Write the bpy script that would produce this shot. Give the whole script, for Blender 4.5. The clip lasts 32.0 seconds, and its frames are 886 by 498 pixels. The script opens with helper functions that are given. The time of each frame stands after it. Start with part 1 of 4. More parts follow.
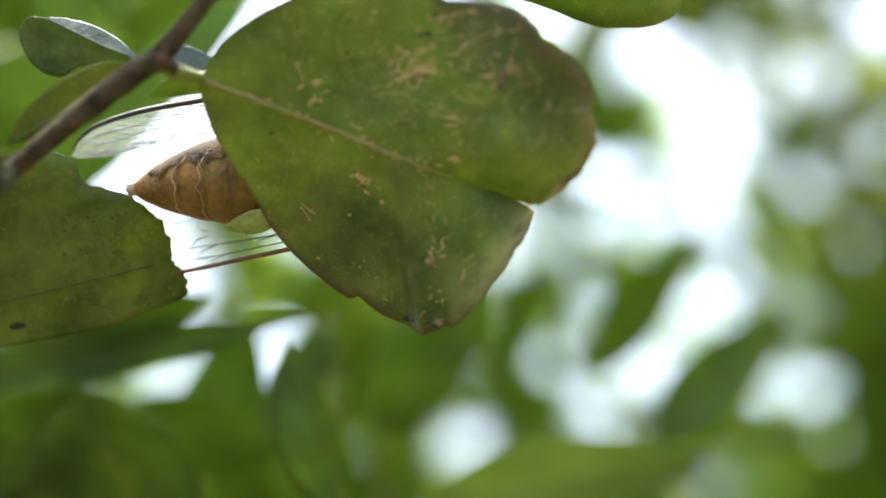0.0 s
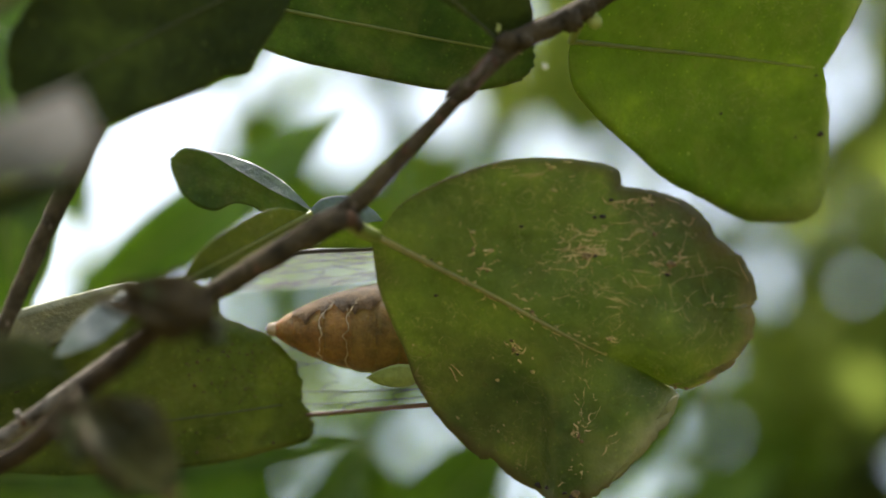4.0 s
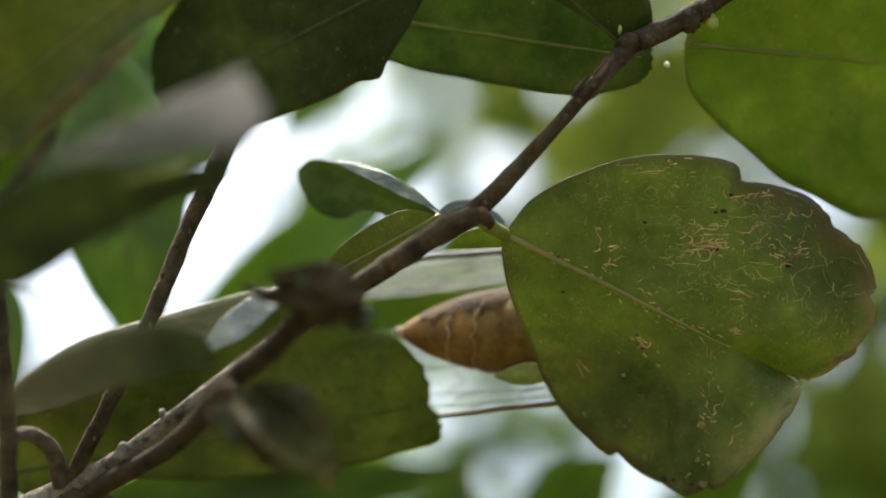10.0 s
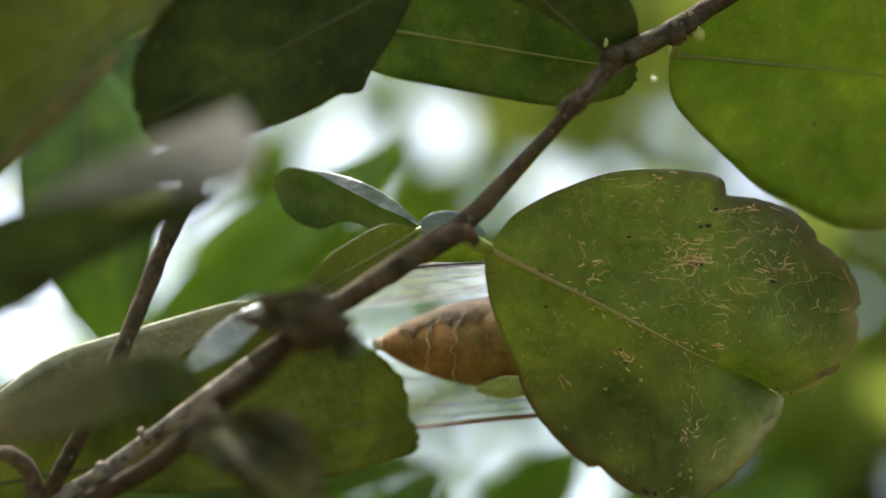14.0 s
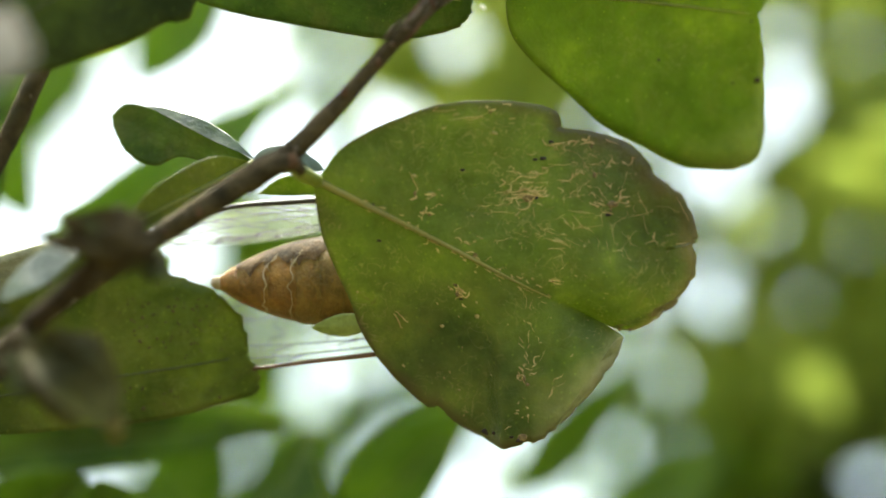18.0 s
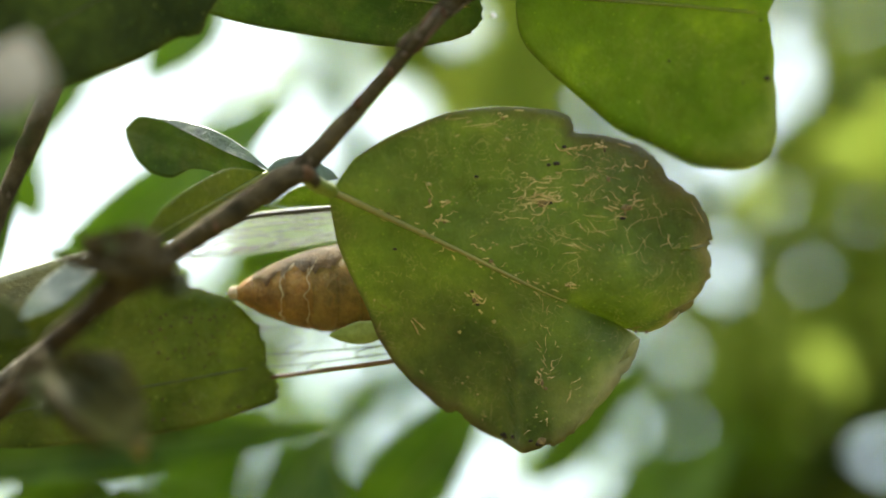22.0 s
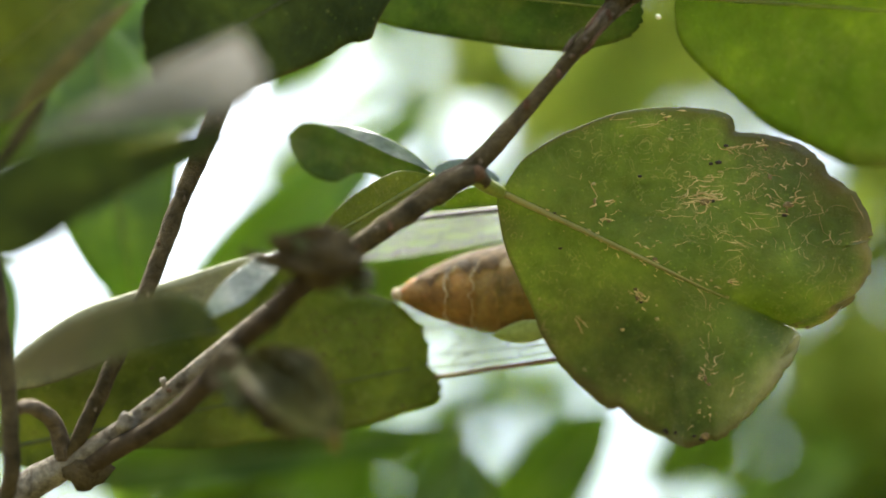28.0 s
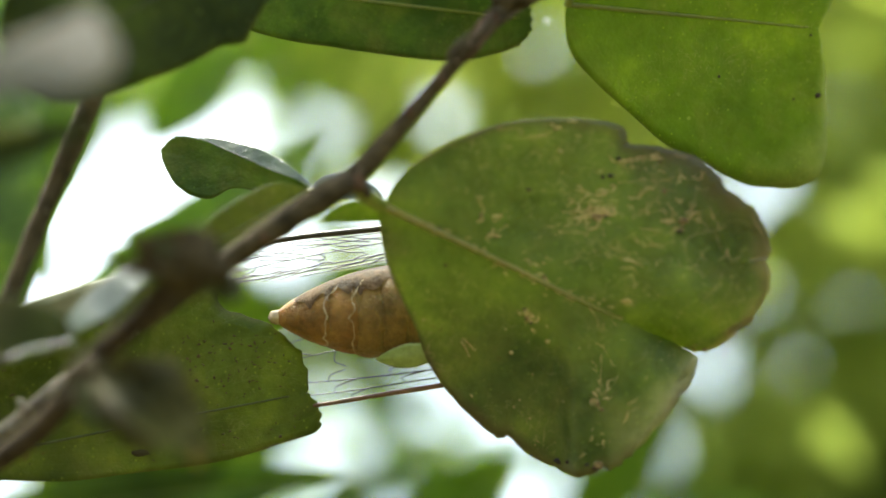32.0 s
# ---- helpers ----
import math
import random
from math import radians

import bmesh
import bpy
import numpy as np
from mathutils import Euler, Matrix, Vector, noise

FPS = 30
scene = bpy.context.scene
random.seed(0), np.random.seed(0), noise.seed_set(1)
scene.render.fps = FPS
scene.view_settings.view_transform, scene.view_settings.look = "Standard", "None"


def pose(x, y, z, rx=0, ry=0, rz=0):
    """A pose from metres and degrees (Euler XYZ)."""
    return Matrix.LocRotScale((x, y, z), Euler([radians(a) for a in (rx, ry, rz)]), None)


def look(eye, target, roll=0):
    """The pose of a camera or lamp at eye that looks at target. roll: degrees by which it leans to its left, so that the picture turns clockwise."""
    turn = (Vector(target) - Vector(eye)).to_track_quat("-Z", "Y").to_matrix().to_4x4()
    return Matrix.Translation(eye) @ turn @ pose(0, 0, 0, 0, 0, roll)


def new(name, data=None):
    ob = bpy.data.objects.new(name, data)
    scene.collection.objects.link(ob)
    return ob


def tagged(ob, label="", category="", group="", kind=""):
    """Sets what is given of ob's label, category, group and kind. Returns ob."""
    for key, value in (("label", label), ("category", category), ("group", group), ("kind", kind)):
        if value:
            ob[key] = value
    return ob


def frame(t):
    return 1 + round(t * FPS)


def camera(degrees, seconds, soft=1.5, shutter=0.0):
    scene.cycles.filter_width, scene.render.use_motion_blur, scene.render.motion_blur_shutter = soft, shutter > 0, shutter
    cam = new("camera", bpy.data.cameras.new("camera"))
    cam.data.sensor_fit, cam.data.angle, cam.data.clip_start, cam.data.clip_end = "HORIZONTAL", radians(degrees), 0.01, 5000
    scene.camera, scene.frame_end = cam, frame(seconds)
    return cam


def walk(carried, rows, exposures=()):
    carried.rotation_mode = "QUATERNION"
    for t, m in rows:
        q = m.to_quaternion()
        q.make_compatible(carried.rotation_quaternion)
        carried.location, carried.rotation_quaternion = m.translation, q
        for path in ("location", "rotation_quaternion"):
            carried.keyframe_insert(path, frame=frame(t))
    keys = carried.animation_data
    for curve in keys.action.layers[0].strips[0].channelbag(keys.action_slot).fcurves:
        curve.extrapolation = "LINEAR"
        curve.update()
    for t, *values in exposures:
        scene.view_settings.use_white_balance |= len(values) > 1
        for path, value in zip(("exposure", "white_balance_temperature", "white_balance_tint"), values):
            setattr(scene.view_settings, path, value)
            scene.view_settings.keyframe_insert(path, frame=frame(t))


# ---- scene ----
# Plan axes: x to the right, y away from the lens, z up across the view, all in millimetres from the spotted
# leaf's middle. The whole view looks up into a tree: the plan is tipped back by 22 degrees, 1.7 m over the ground.
TILT = Matrix.Translation((0, 0, 1.7)) @ pose(0, 0, 0, 22, 0, 0)

cam = camera(24, 32.0, soft=1.7)
cam.data.dof.use_dof = True
cam.data.dof.focus_distance = 0.290
cam.data.dof.aperture_fstop = 5.6
cam.data.dof.aperture_blades = 0

# seconds, place in metres and turn in degrees, all in the plan's axes
PATH = [
    (0, 0.03952, -0.26937, -0.01244, 87.85, 4.018, 7.584),
    (0.2, 0.03685, -0.27411, -0.00662, 88.135, 3.284, 7.185),
    (0.5, 0.02648, -0.28454, -0.00193, 88.25, 2.29, 5.759),
    (0.8, 0.01902, -0.27697, -0.01396, 88.448, 0.904, 3.319),
    (1, 0.01709, -0.27322, -0.01888, 89.182, 1.748, 2.897),
    (1.5, -0.00233, -0.27339, -0.00572, 88.946, -0.686, 0.952),
    (2, -0.00419, -0.27156, -0.00125, 89.129, -1.997, -0.141),
    (2.5, -0.00661, -0.27701, -0.00435, 89.946, -1.963, 0.167),
    (3, -0.00757, -0.28029, 0.00403, 89.198, -1.877, 0.659),
    (3.5, -0.01688, -0.27821, 0.0088, 88.609, -2.029, 0.62),
    (5.5, -0.00952, -0.28679, -0.00912, 90.534, -0.996, 1.035),
    (6, -0.00764, -0.28634, 0.01446, 88.142, -0.221, 2.114),
    (6.5, -0.012, -0.29006, -0.00461, 90.568, -0.594, 1.64),
    (7, -0.00884, -0.28359, -0.01598, 90.325, 0.117, 0.707),
    (7.5, -0.01917, -0.29084, -0.00875, 89.639, -0.362, 1.487),
    (8, -0.02025, -0.29071, -0.01055, 89.693, -0.441, 1.282),
    (8.5, -0.01993, -0.29348, -0.0102, 90.269, -0.082, 1.452),
    (9, -0.02048, -0.28975, -0.00521, 89.79, -0.688, 1.14),
    (9.5, -0.02408, -0.28458, -0.00984, 90.067, -0.279, 0.349),
    (10, -0.03094, -0.28785, -0.00925, 91.805, -0.721, 1.099),
    (10.5, -0.03591, -0.28504, -0.01339, 91.007, -0.608, 0.196),
    (11, -0.03101, -0.27894, -0.02952, 92.664, -1.029, -0.667),
    (11.5, -0.02917, -0.28119, -0.01733, 91.896, -0.271, -0.924),
    (12, -0.02898, -0.28366, -0.0051, 92.05, -0.523, 0.051),
    (12.5, -0.03291, -0.2865, -0.00607, 91.56, -0.369, -0.378),
    (13, -0.042, -0.28313, 0.00978, 88.424, -0.654, -0.884),
    (13.5, -0.04161, -0.28307, 0.00481, 89.555, -0.81, -1.121),
    (15.5, -0.02976, -0.28655, 0.00209, 90.012, -0.871, -0.169),
    (16, -0.0307, -0.28544, 0.00584, 89.58, -1.552, -0.837),
    (16.5, -0.01747, -0.28367, -0.00575, 89.822, -0.749, -0.277),
    (17, -0.01158, -0.28037, -0.01279, 90.206, -0.728, -0.707),
    (17.5, -0.01044, -0.27804, -0.01334, 90.531, -1.028, -0.699),
    (18, -0.01427, -0.28077, -0.01078, 90.789, -0.842, -0.67),
    (18.5, -0.01219, -0.27945, -0.00977, 90.031, -0.817, -1.035),
    (19, -0.00986, -0.27665, -0.01067, 89.614, -0.601, -0.724),
    (19.5, -0.00875, -0.27185, -0.00994, 89.423, -0.215, -0.584),
    (20, -0.0136, -0.27573, -0.0108, 89.175, -0.103, -0.439),
    (20.5, -0.01904, -0.27956, -0.01284, 89.59, -0.083, -0.582),
    (21, -0.01953, -0.28126, -0.00918, 89.968, -0.225, -0.717),
    (21.5, -0.0141, -0.28223, -0.0079, 89.655, 0.226, -0.528),
    (22, -0.01634, -0.28193, -0.00565, 89.953, 0.419, -0.638),
    (22.5, -0.02138, -0.28872, -0.00524, 89.333, 0.608, -0.364),
    (23, -0.02263, -0.29014, -0.0049, 89.499, 1.204, -0.106),
    (23.5, -0.01883, -0.28741, -0.0022, 89.741, 1.227, -0.215),
    (24, -0.01796, -0.28709, -0.0026, 89.702, 1.337, -0.835),
    (24.5, -0.0238, -0.28472, -0.001, 89.527, 1.338, -0.395),
    (26.5, -0.01511, -0.28055, 0.00173, 89.724, 1.262, -0.002),
    (27, -0.01918, -0.28596, 0.00257, 89.182, 1.188, 0.309),
    (27.5, -0.02593, -0.28572, 0.00079, 89.361, 1.344, 0.425),
    (28, -0.03448, -0.28723, -0.00987, 90.828, 1.041, 0.349),
    (28.5, -0.04046, -0.2877, -0.00808, 91.678, 1.13, -1.6),
    (29, -0.03119, -0.29132, -0.00357, 90.823, 0.885, -0.57),
    (29.5, -0.0286, -0.28561, 0.005, 89.338, 1.435, 0.115),
    (30, -0.03183, -0.27956, -0.00648, 90.419, 0.808, -1.599),
    (30.5, -0.02744, -0.27422, -0.02214, 90.549, 1.1, -1.443),
    (31, -0.0368, -0.26774, -0.02915, 92.198, 0.567, -1.893),
    (31.5, -0.0316, -0.26702, -0.03324, 92.795, 0.924, -2.254),
    (32, -0.02967, -0.27203, -0.02125, 93.638, 1.014, -1.929),
]

# the lens opens a little as the shot goes on
EXPOSURE = [(0.0, 2.55, 6000, 6), (1.0, 2.22, 6050, 5), (3.0, 1.85, 6250, 4), (5.5, 2.18, 6150, 4), (6.5, 2.1, 6150, 4), (7.5, 1.9, 6150, 3), (9.0, 1.85, 6300, 4), (12.0, 1.95, 6350, 4), (13.5, 1.98, 6300, 4),
            (15.5, 2.62, 6450, -6), (19.0, 2.5, 6650, -8), (24.0, 2.48, 6650, -8), (28.0, 2.6, 6450, -2), (30.0, 2.53, 6450, -4), (32.0, 2.48, 6450, -6)]
walk(cam, [(row[0], TILT @ pose(*row[1:])) for row in PATH], exposures=EXPOSURE)

# ---- light ----
world = bpy.data.worlds.new("sky")
scene.world = world
world.use_nodes = True
wn = world.node_tree
sky = wn.nodes.new("ShaderNodeTexSky")
sky.sky_type = "NISHITA"
sky.sun_disc = False
sky.sun_elevation = radians(73)
sky.sun_rotation = radians(-35)
sky.air_density, sky.dust_density, sky.ozone_density = 1.0, 9.0, 0.6
wn.nodes["Background"].inputs["Strength"].default_value = 0.15
wn.links.new(sky.outputs[0], wn.nodes["Background"].inputs["Color"])

sun = new("sun", bpy.data.lights.new("sun", "SUN"))
sun.data.energy, sun.data.angle, sun.data.color = 3.0, radians(10), (1.0, 0.95, 0.86)
sun.matrix_world = look((-1.4, 2.0, 9.7), (0, 0, 1.7))


# ---- materials ----
def nodes_of(name):
    m = bpy.data.materials.new(name)
    m.use_nodes = True
    return m, m.node_tree, m.node_tree.nodes["Principled BSDF"], m.node_tree.nodes["Material Output"]


def ramp(nt, fac, stops):
    r = nt.nodes.new("ShaderNodeValToRGB")
    el = r.color_ramp.elements
    while len(el) < len(stops):
        el.new(0.5)
    for e, (p, c) in zip(el, stops):
        e.position, e.color = p, (*c, 1) if len(c) == 3 else c
    nt.links.new(fac, r.inputs[0])
    return r.outputs[0]


def noise_tex(nt, coord, scale, detail=4.0, rough=0.6, distortion=0.0):
    n = nt.nodes.new("ShaderNodeTexNoise")
    n.inputs["Scale"].default_value, n.inputs["Detail"].default_value = scale, detail
    n.inputs["Roughness"].default_value, n.inputs["Distortion"].default_value = rough, distortion
    nt.links.new(coord, n.inputs["Vector"])
    return n.outputs["Fac"]


def mixed(nt, fac, a, b, kind="MIX"):
    m = nt.nodes.new("ShaderNodeMix")
    m.data_type, m.blend_type = "RGBA", kind
    for slot, v in ((0, fac), (6, a), (7, b)):
        if isinstance(v, (int, float)):
            m.inputs[slot].default_value = v
        elif isinstance(v, tuple):
            m.inputs[slot].default_value = (*v, 1)
        else:
            nt.links.new(v, m.inputs[slot])
    return m.outputs[2]


def maths(nt, op, a, b=0.0, clamp=False):
    m = nt.nodes.new("ShaderNodeMath")
    m.operation, m.use_clamp = op, clamp
    for slot, v in ((0, a), (1, b)):
        if isinstance(v, (int, float)):
            m.inputs[slot].default_value = v
        else:
            nt.links.new(v, m.inputs[slot])
    return m.outputs[0]


def bump(nt, bsdf, height, strength, distance):
    b = nt.nodes.new("ShaderNodeBump")
    b.inputs["Strength"].default_value, b.inputs["Distance"].default_value = strength, distance
    nt.links.new(height, b.inputs["Height"])
    nt.links.new(b.outputs[0], bsdf.inputs["Normal"])


def leaf_material(name, dark, mid, glow, spots=0.3, rim=(0.09, 0.075, 0.03), rim_width=0.02, rough=0.42, passing=0.35, veins=0.12, gloss=0.5, vary=0.0, scratch=0.0, margin=()):
    """A leathery citrus leaf: mottled green, faint side veins, brown rim and specks; light comes through it."""
    m, nt, bsdf, out = nodes_of(name)
    tc = nt.nodes.new("ShaderNodeTexCoord")
    ob, uv = tc.outputs["Object"], tc.outputs["UV"]
    blotch = noise_tex(nt, ob, 70, 3)
    fine = noise_tex(nt, ob, 900, 5, 0.7)
    col = ramp(nt, blotch, [(0.36, dark), (0.53, mid), (0.7, tuple(0.5 * (a + b) for a, b in zip(mid, glow)))])
    col = mixed(nt, 0.35, col, ramp(nt, fine, [(0.3, (0.55, 0.6, 0.5)), (0.7, (1.3, 1.3, 1.2))]), "MULTIPLY")
    mottle = noise_tex(nt, ob, 260, 4, 0.68)
    col = mixed(nt, 0.8, col, ramp(nt, mottle, [(0.33, (0.5, 0.55, 0.45)), (0.5, (1, 1, 1)), (0.68, (1.5, 1.4, 1.25))]), "MULTIPLY")
    sep = nt.nodes.new("ShaderNodeSeparateXYZ")
    nt.links.new(uv, sep.inputs[0])
    across = maths(nt, "ABSOLUTE", maths(nt, "SUBTRACT", sep.outputs[1], 0.5))
    wander = maths(nt, "MULTIPLY", noise_tex(nt, ob, 180, 3), 0.07)
    line = maths(nt, "ADD", maths(nt, "SUBTRACT", sep.outputs[0], maths(nt, "MULTIPLY", across, 0.75)), wander)
    wave = maths(nt, "PINGPONG", maths(nt, "MULTIPLY", line, 9.0), 0.5)
    vein = maths(nt, "MULTIPLY", ramp(nt, wave, [(0.0, (1, 1, 1)), (0.07, (0, 0, 0))]), veins)
    col = mixed(nt, vein, col, tuple(1.25 * c + 0.01 for c in mid))
    # pale oil glands and brown specks
    vor = nt.nodes.new("ShaderNodeTexVoronoi")
    vor.inputs["Scale"].default_value = 800
    nt.links.new(ob, vor.inputs["Vector"])
    col = mixed(nt, ramp(nt, vor.outputs["Distance"], [(0.0, (0.7, 0.7, 0.7)), (0.2, (0, 0, 0))]), col, glow)
    dots = nt.nodes.new("ShaderNodeTexVoronoi")
    dots.inputs["Scale"].default_value = 300
    nt.links.new(ob, dots.inputs["Vector"])
    few = ramp(nt, noise_tex(nt, ob, 90, 2), [(0.42, (0, 0, 0)), (0.6, (0.75, 0.75, 0.75))])
    col = mixed(nt, maths(nt, "MULTIPLY", ramp(nt, dots.outputs["Distance"], [(0.05, (1, 1, 1)), (0.11, (0, 0, 0))]), few), col, (0.30, 0.31, 0.09))
    speck = ramp(nt, noise_tex(nt, ob, 520, 2, 0.5), [(0.66, (0, 0, 0)), (0.74, (1, 1, 1))])
    patch = ramp(nt, noise_tex(nt, ob, 60, 2), [(0.45, (0, 0, 0)), (0.65, (1, 1, 1))])
    col = mixed(nt, maths(nt, "MULTIPLY", maths(nt, "MULTIPLY", speck, patch), spots), col, (0.09, 0.055, 0.02))
    if scratch:
        # yellowish clouds, a web of fine pale scratches and dark smudges
        cloud = noise_tex(nt, ob, 150, 4, 0.7, 0.6)
        col = mixed(nt, ramp(nt, cloud, [(0.45, (0, 0, 0)), (0.75, (0.55, 0.55, 0.55))]), col, (0.15, 0.14, 0.035))
        col = mixed(nt, ramp(nt, noise_tex(nt, ob, 110, 4, 0.7, 0.4), [(0.52, (0, 0, 0)), (0.72, (0.22, 0.22, 0.22))]), col, (0.03, 0.045, 0.01))
        web = maths(nt, "ABSOLUTE", maths(nt, "SUBTRACT", noise_tex(nt, ob, 330, 2, 0.5, 1.6), 0.5))
        area = ramp(nt, noise_tex(nt, ob, 75, 2, 0.5), [(0.42, (0, 0, 0)), (0.62, (1, 1, 1))])
        web = maths(nt, "MULTIPLY", ramp(nt, web, [(0.0, (1, 1, 1)), (0.018, (0, 0, 0))]), maths(nt, "MULTIPLY", area, scratch))
        col = mixed(nt, web, col, (0.32, 0.27, 0.12))
    rimmed = maths(nt, "ADD", across, maths(nt, "MULTIPLY", noise_tex(nt, ob, 200, 3), 0.08))
    col = mixed(nt, ramp(nt, rimmed, [(0.54 - rim_width, (0, 0, 0)), (0.55, (0.8, 0.8, 0.8))]), col, rim)
    # tinted bands along part of the rim, a few with light painted in: from, to (shares of the length), how far in, on
    # which halves, colour
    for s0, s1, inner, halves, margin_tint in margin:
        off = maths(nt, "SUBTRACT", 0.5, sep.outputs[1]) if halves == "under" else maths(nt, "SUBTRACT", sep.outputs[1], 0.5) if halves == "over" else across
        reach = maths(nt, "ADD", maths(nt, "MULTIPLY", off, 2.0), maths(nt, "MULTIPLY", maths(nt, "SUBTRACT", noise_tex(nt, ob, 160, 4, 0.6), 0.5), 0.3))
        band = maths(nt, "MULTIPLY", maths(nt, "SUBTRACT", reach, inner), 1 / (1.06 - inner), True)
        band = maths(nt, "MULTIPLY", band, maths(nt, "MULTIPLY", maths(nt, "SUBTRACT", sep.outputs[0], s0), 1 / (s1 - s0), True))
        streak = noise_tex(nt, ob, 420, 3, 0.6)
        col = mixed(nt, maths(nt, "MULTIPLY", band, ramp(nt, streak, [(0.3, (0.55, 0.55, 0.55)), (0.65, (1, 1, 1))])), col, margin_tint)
    glow_col = mixed(nt, 0.75, col, glow)
    if vary:
        geo = nt.nodes.new("ShaderNodeNewGeometry")
        tint = ramp(nt, geo.outputs["Random Per Island"], [(0.0, (1 - vary, 1 - 0.8 * vary, 1 - vary)), (0.5, (1, 1, 1)), (1.0, (1 + 1.2 * vary, 1 + 0.8 * vary, 1))])
        col, glow_col = mixed(nt, 1.0, col, tint, "MULTIPLY"), mixed(nt, 1.0, glow_col, tint, "MULTIPLY")
    nt.links.new(col, bsdf.inputs["Base Color"])
    bsdf.inputs["Roughness"].default_value = rough
    bsdf.inputs["Specular IOR Level"].default_value = gloss
    bump(nt, bsdf, maths(nt, "ADD", maths(nt, "ADD", fine, maths(nt, "MULTIPLY", mottle, 2.0)), maths(nt, "MULTIPLY", vein, -0.8)), 0.5, 0.0004)
    tr = nt.nodes.new("ShaderNodeBsdfTranslucent")
    nt.links.new(glow_col, tr.inputs["Color"])
    mx = nt.nodes.new("ShaderNodeMixShader")
    mx.inputs[0].default_value = passing
    nt.links.new(bsdf.outputs[0], mx.inputs[1])
    nt.links.new(tr.outputs[0], mx.inputs[2])
    nt.links.new(mx.outputs[0], out.inputs["Surface"])
    return m


def plain_material(name, a, b, scale, rough=0.6, bumps=0.3, dist=0.0004, spec=0.4, metal=0.0, soft=0.0):
    m, nt, bsdf, out = nodes_of(name)
    bsdf.inputs["Subsurface Weight"].default_value, bsdf.inputs["Subsurface Scale"].default_value = soft, 0.004
    tc = nt.nodes.new("ShaderNodeTexCoord")
    n1, n2 = noise_tex(nt, tc.outputs["Object"], scale, 5, 0.65), noise_tex(nt, tc.outputs["Object"], scale * 7, 4, 0.7)
    col = ramp(nt, n1, [(0.32, a), (0.68, b)])
    col = mixed(nt, 0.4, col, ramp(nt, n2, [(0.3, (0.5, 0.5, 0.5)), (0.7, (1.4, 1.4, 1.4))]), "MULTIPLY")
    nt.links.new(col, bsdf.inputs["Base Color"])
    bsdf.inputs["Roughness"].default_value, bsdf.inputs["Specular IOR Level"].default_value = rough, spec
    bsdf.inputs["Metallic"].default_value = metal
    bump(nt, bsdf, maths(nt, "ADD", n1, n2), bumps, dist)
    return m


# the pale lower margin is partly leaf tone, partly light put into the colour
LEAF_OLD = leaf_material("old_leaf", (0.046, 0.074, 0.014), (0.098, 0.13, 0.028), (0.24, 0.31, 0.04), spots=0.6, passing=0.3, veins=0.1, scratch=0.8, gloss=0.35, rim=(0.085, 0.055, 0.026), rim_width=0.05, margin=[(0.70, 0.82, 0.60, "under", (0.46, 0.42, 0.22)), (-0.3, -0.1, 0.87, "over", (0.085, 0.052, 0.026)), (-0.3, -0.1, 0.92, "under", (0.075, 0.050, 0.024)), (0.50, 0.75, 0.86, "over", (0.34, 0.27, 0.12))])
LEAF_GREEN = leaf_material("green_leaf", (0.032, 0.07, 0.005), (0.075, 0.125, 0.01), (0.28, 0.36, 0.03), spots=0.6, passing=0.33, veins=0.15, gloss=0.3, scratch=0.35, margin=[(0.55, 0.72, 0.74, "both", (0.30, 0.32, 0.12))])
# darkened leaf green: the shade is part of the colour
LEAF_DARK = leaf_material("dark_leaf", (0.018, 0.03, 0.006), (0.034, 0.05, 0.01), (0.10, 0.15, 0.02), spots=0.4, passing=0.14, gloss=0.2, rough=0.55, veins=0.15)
LEAF_MOSS = leaf_material("moss_green_leaf", (0.020, 0.042, 0.005), (0.046, 0.082, 0.010), (0.15, 0.23, 0.02), spots=0.5, passing=0.25, veins=0.12, gloss=0.25, rough=0.5, scratch=0.12)
# the pale grey stands in for white sky reflected on the leaf
LEAF_SKYLIT = leaf_material("skylit_leaf", (0.10, 0.115, 0.085), (0.17, 0.185, 0.15), (0.16, 0.20, 0.09), rough=0.3, passing=0.15, gloss=0.6)
LEAF_SHEEN = leaf_material("sheen_leaf", (0.02, 0.035, 0.010), (0.035, 0.055, 0.018), (0.09, 0.14, 0.02), rough=0.28, passing=0.1, gloss=0.9)
# the pale band along the upper edge is skylight put into the colour
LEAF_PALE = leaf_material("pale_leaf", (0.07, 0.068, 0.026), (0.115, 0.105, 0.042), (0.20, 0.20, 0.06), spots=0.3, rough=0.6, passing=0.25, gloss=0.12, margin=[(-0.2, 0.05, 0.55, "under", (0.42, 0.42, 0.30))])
LEAF_FAR = leaf_material("background_leaf", (0.04, 0.08, 0.007), (0.075, 0.13, 0.012), (0.28, 0.40, 0.03), spots=0.1, passing=0.42, veins=0.2)
LEAF_OLIVE = leaf_material("olive_leaf", (0.045, 0.065, 0.008), (0.085, 0.105, 0.014), (0.24, 0.27, 0.03), spots=0.4, passing=0.3, veins=0.2, gloss=0.25, scratch=0.4)
LEAF_NEAR = leaf_material("near_leaf", (0.030, 0.040, 0.012), (0.058, 0.070, 0.022), (0.15, 0.17, 0.03), spots=0.3, passing=0.25, rough=0.6, gloss=0.06, margin=[(0.25, 0.75, -3, "both", (0.13, 0.095, 0.045))])
LEAF_BROWNED = leaf_material("browned_leaf", (0.035, 0.032, 0.010), (0.065, 0.060, 0.018), (0.10, 0.10, 0.02), spots=0.6, passing=0.18, gloss=0.2, rough=0.5)
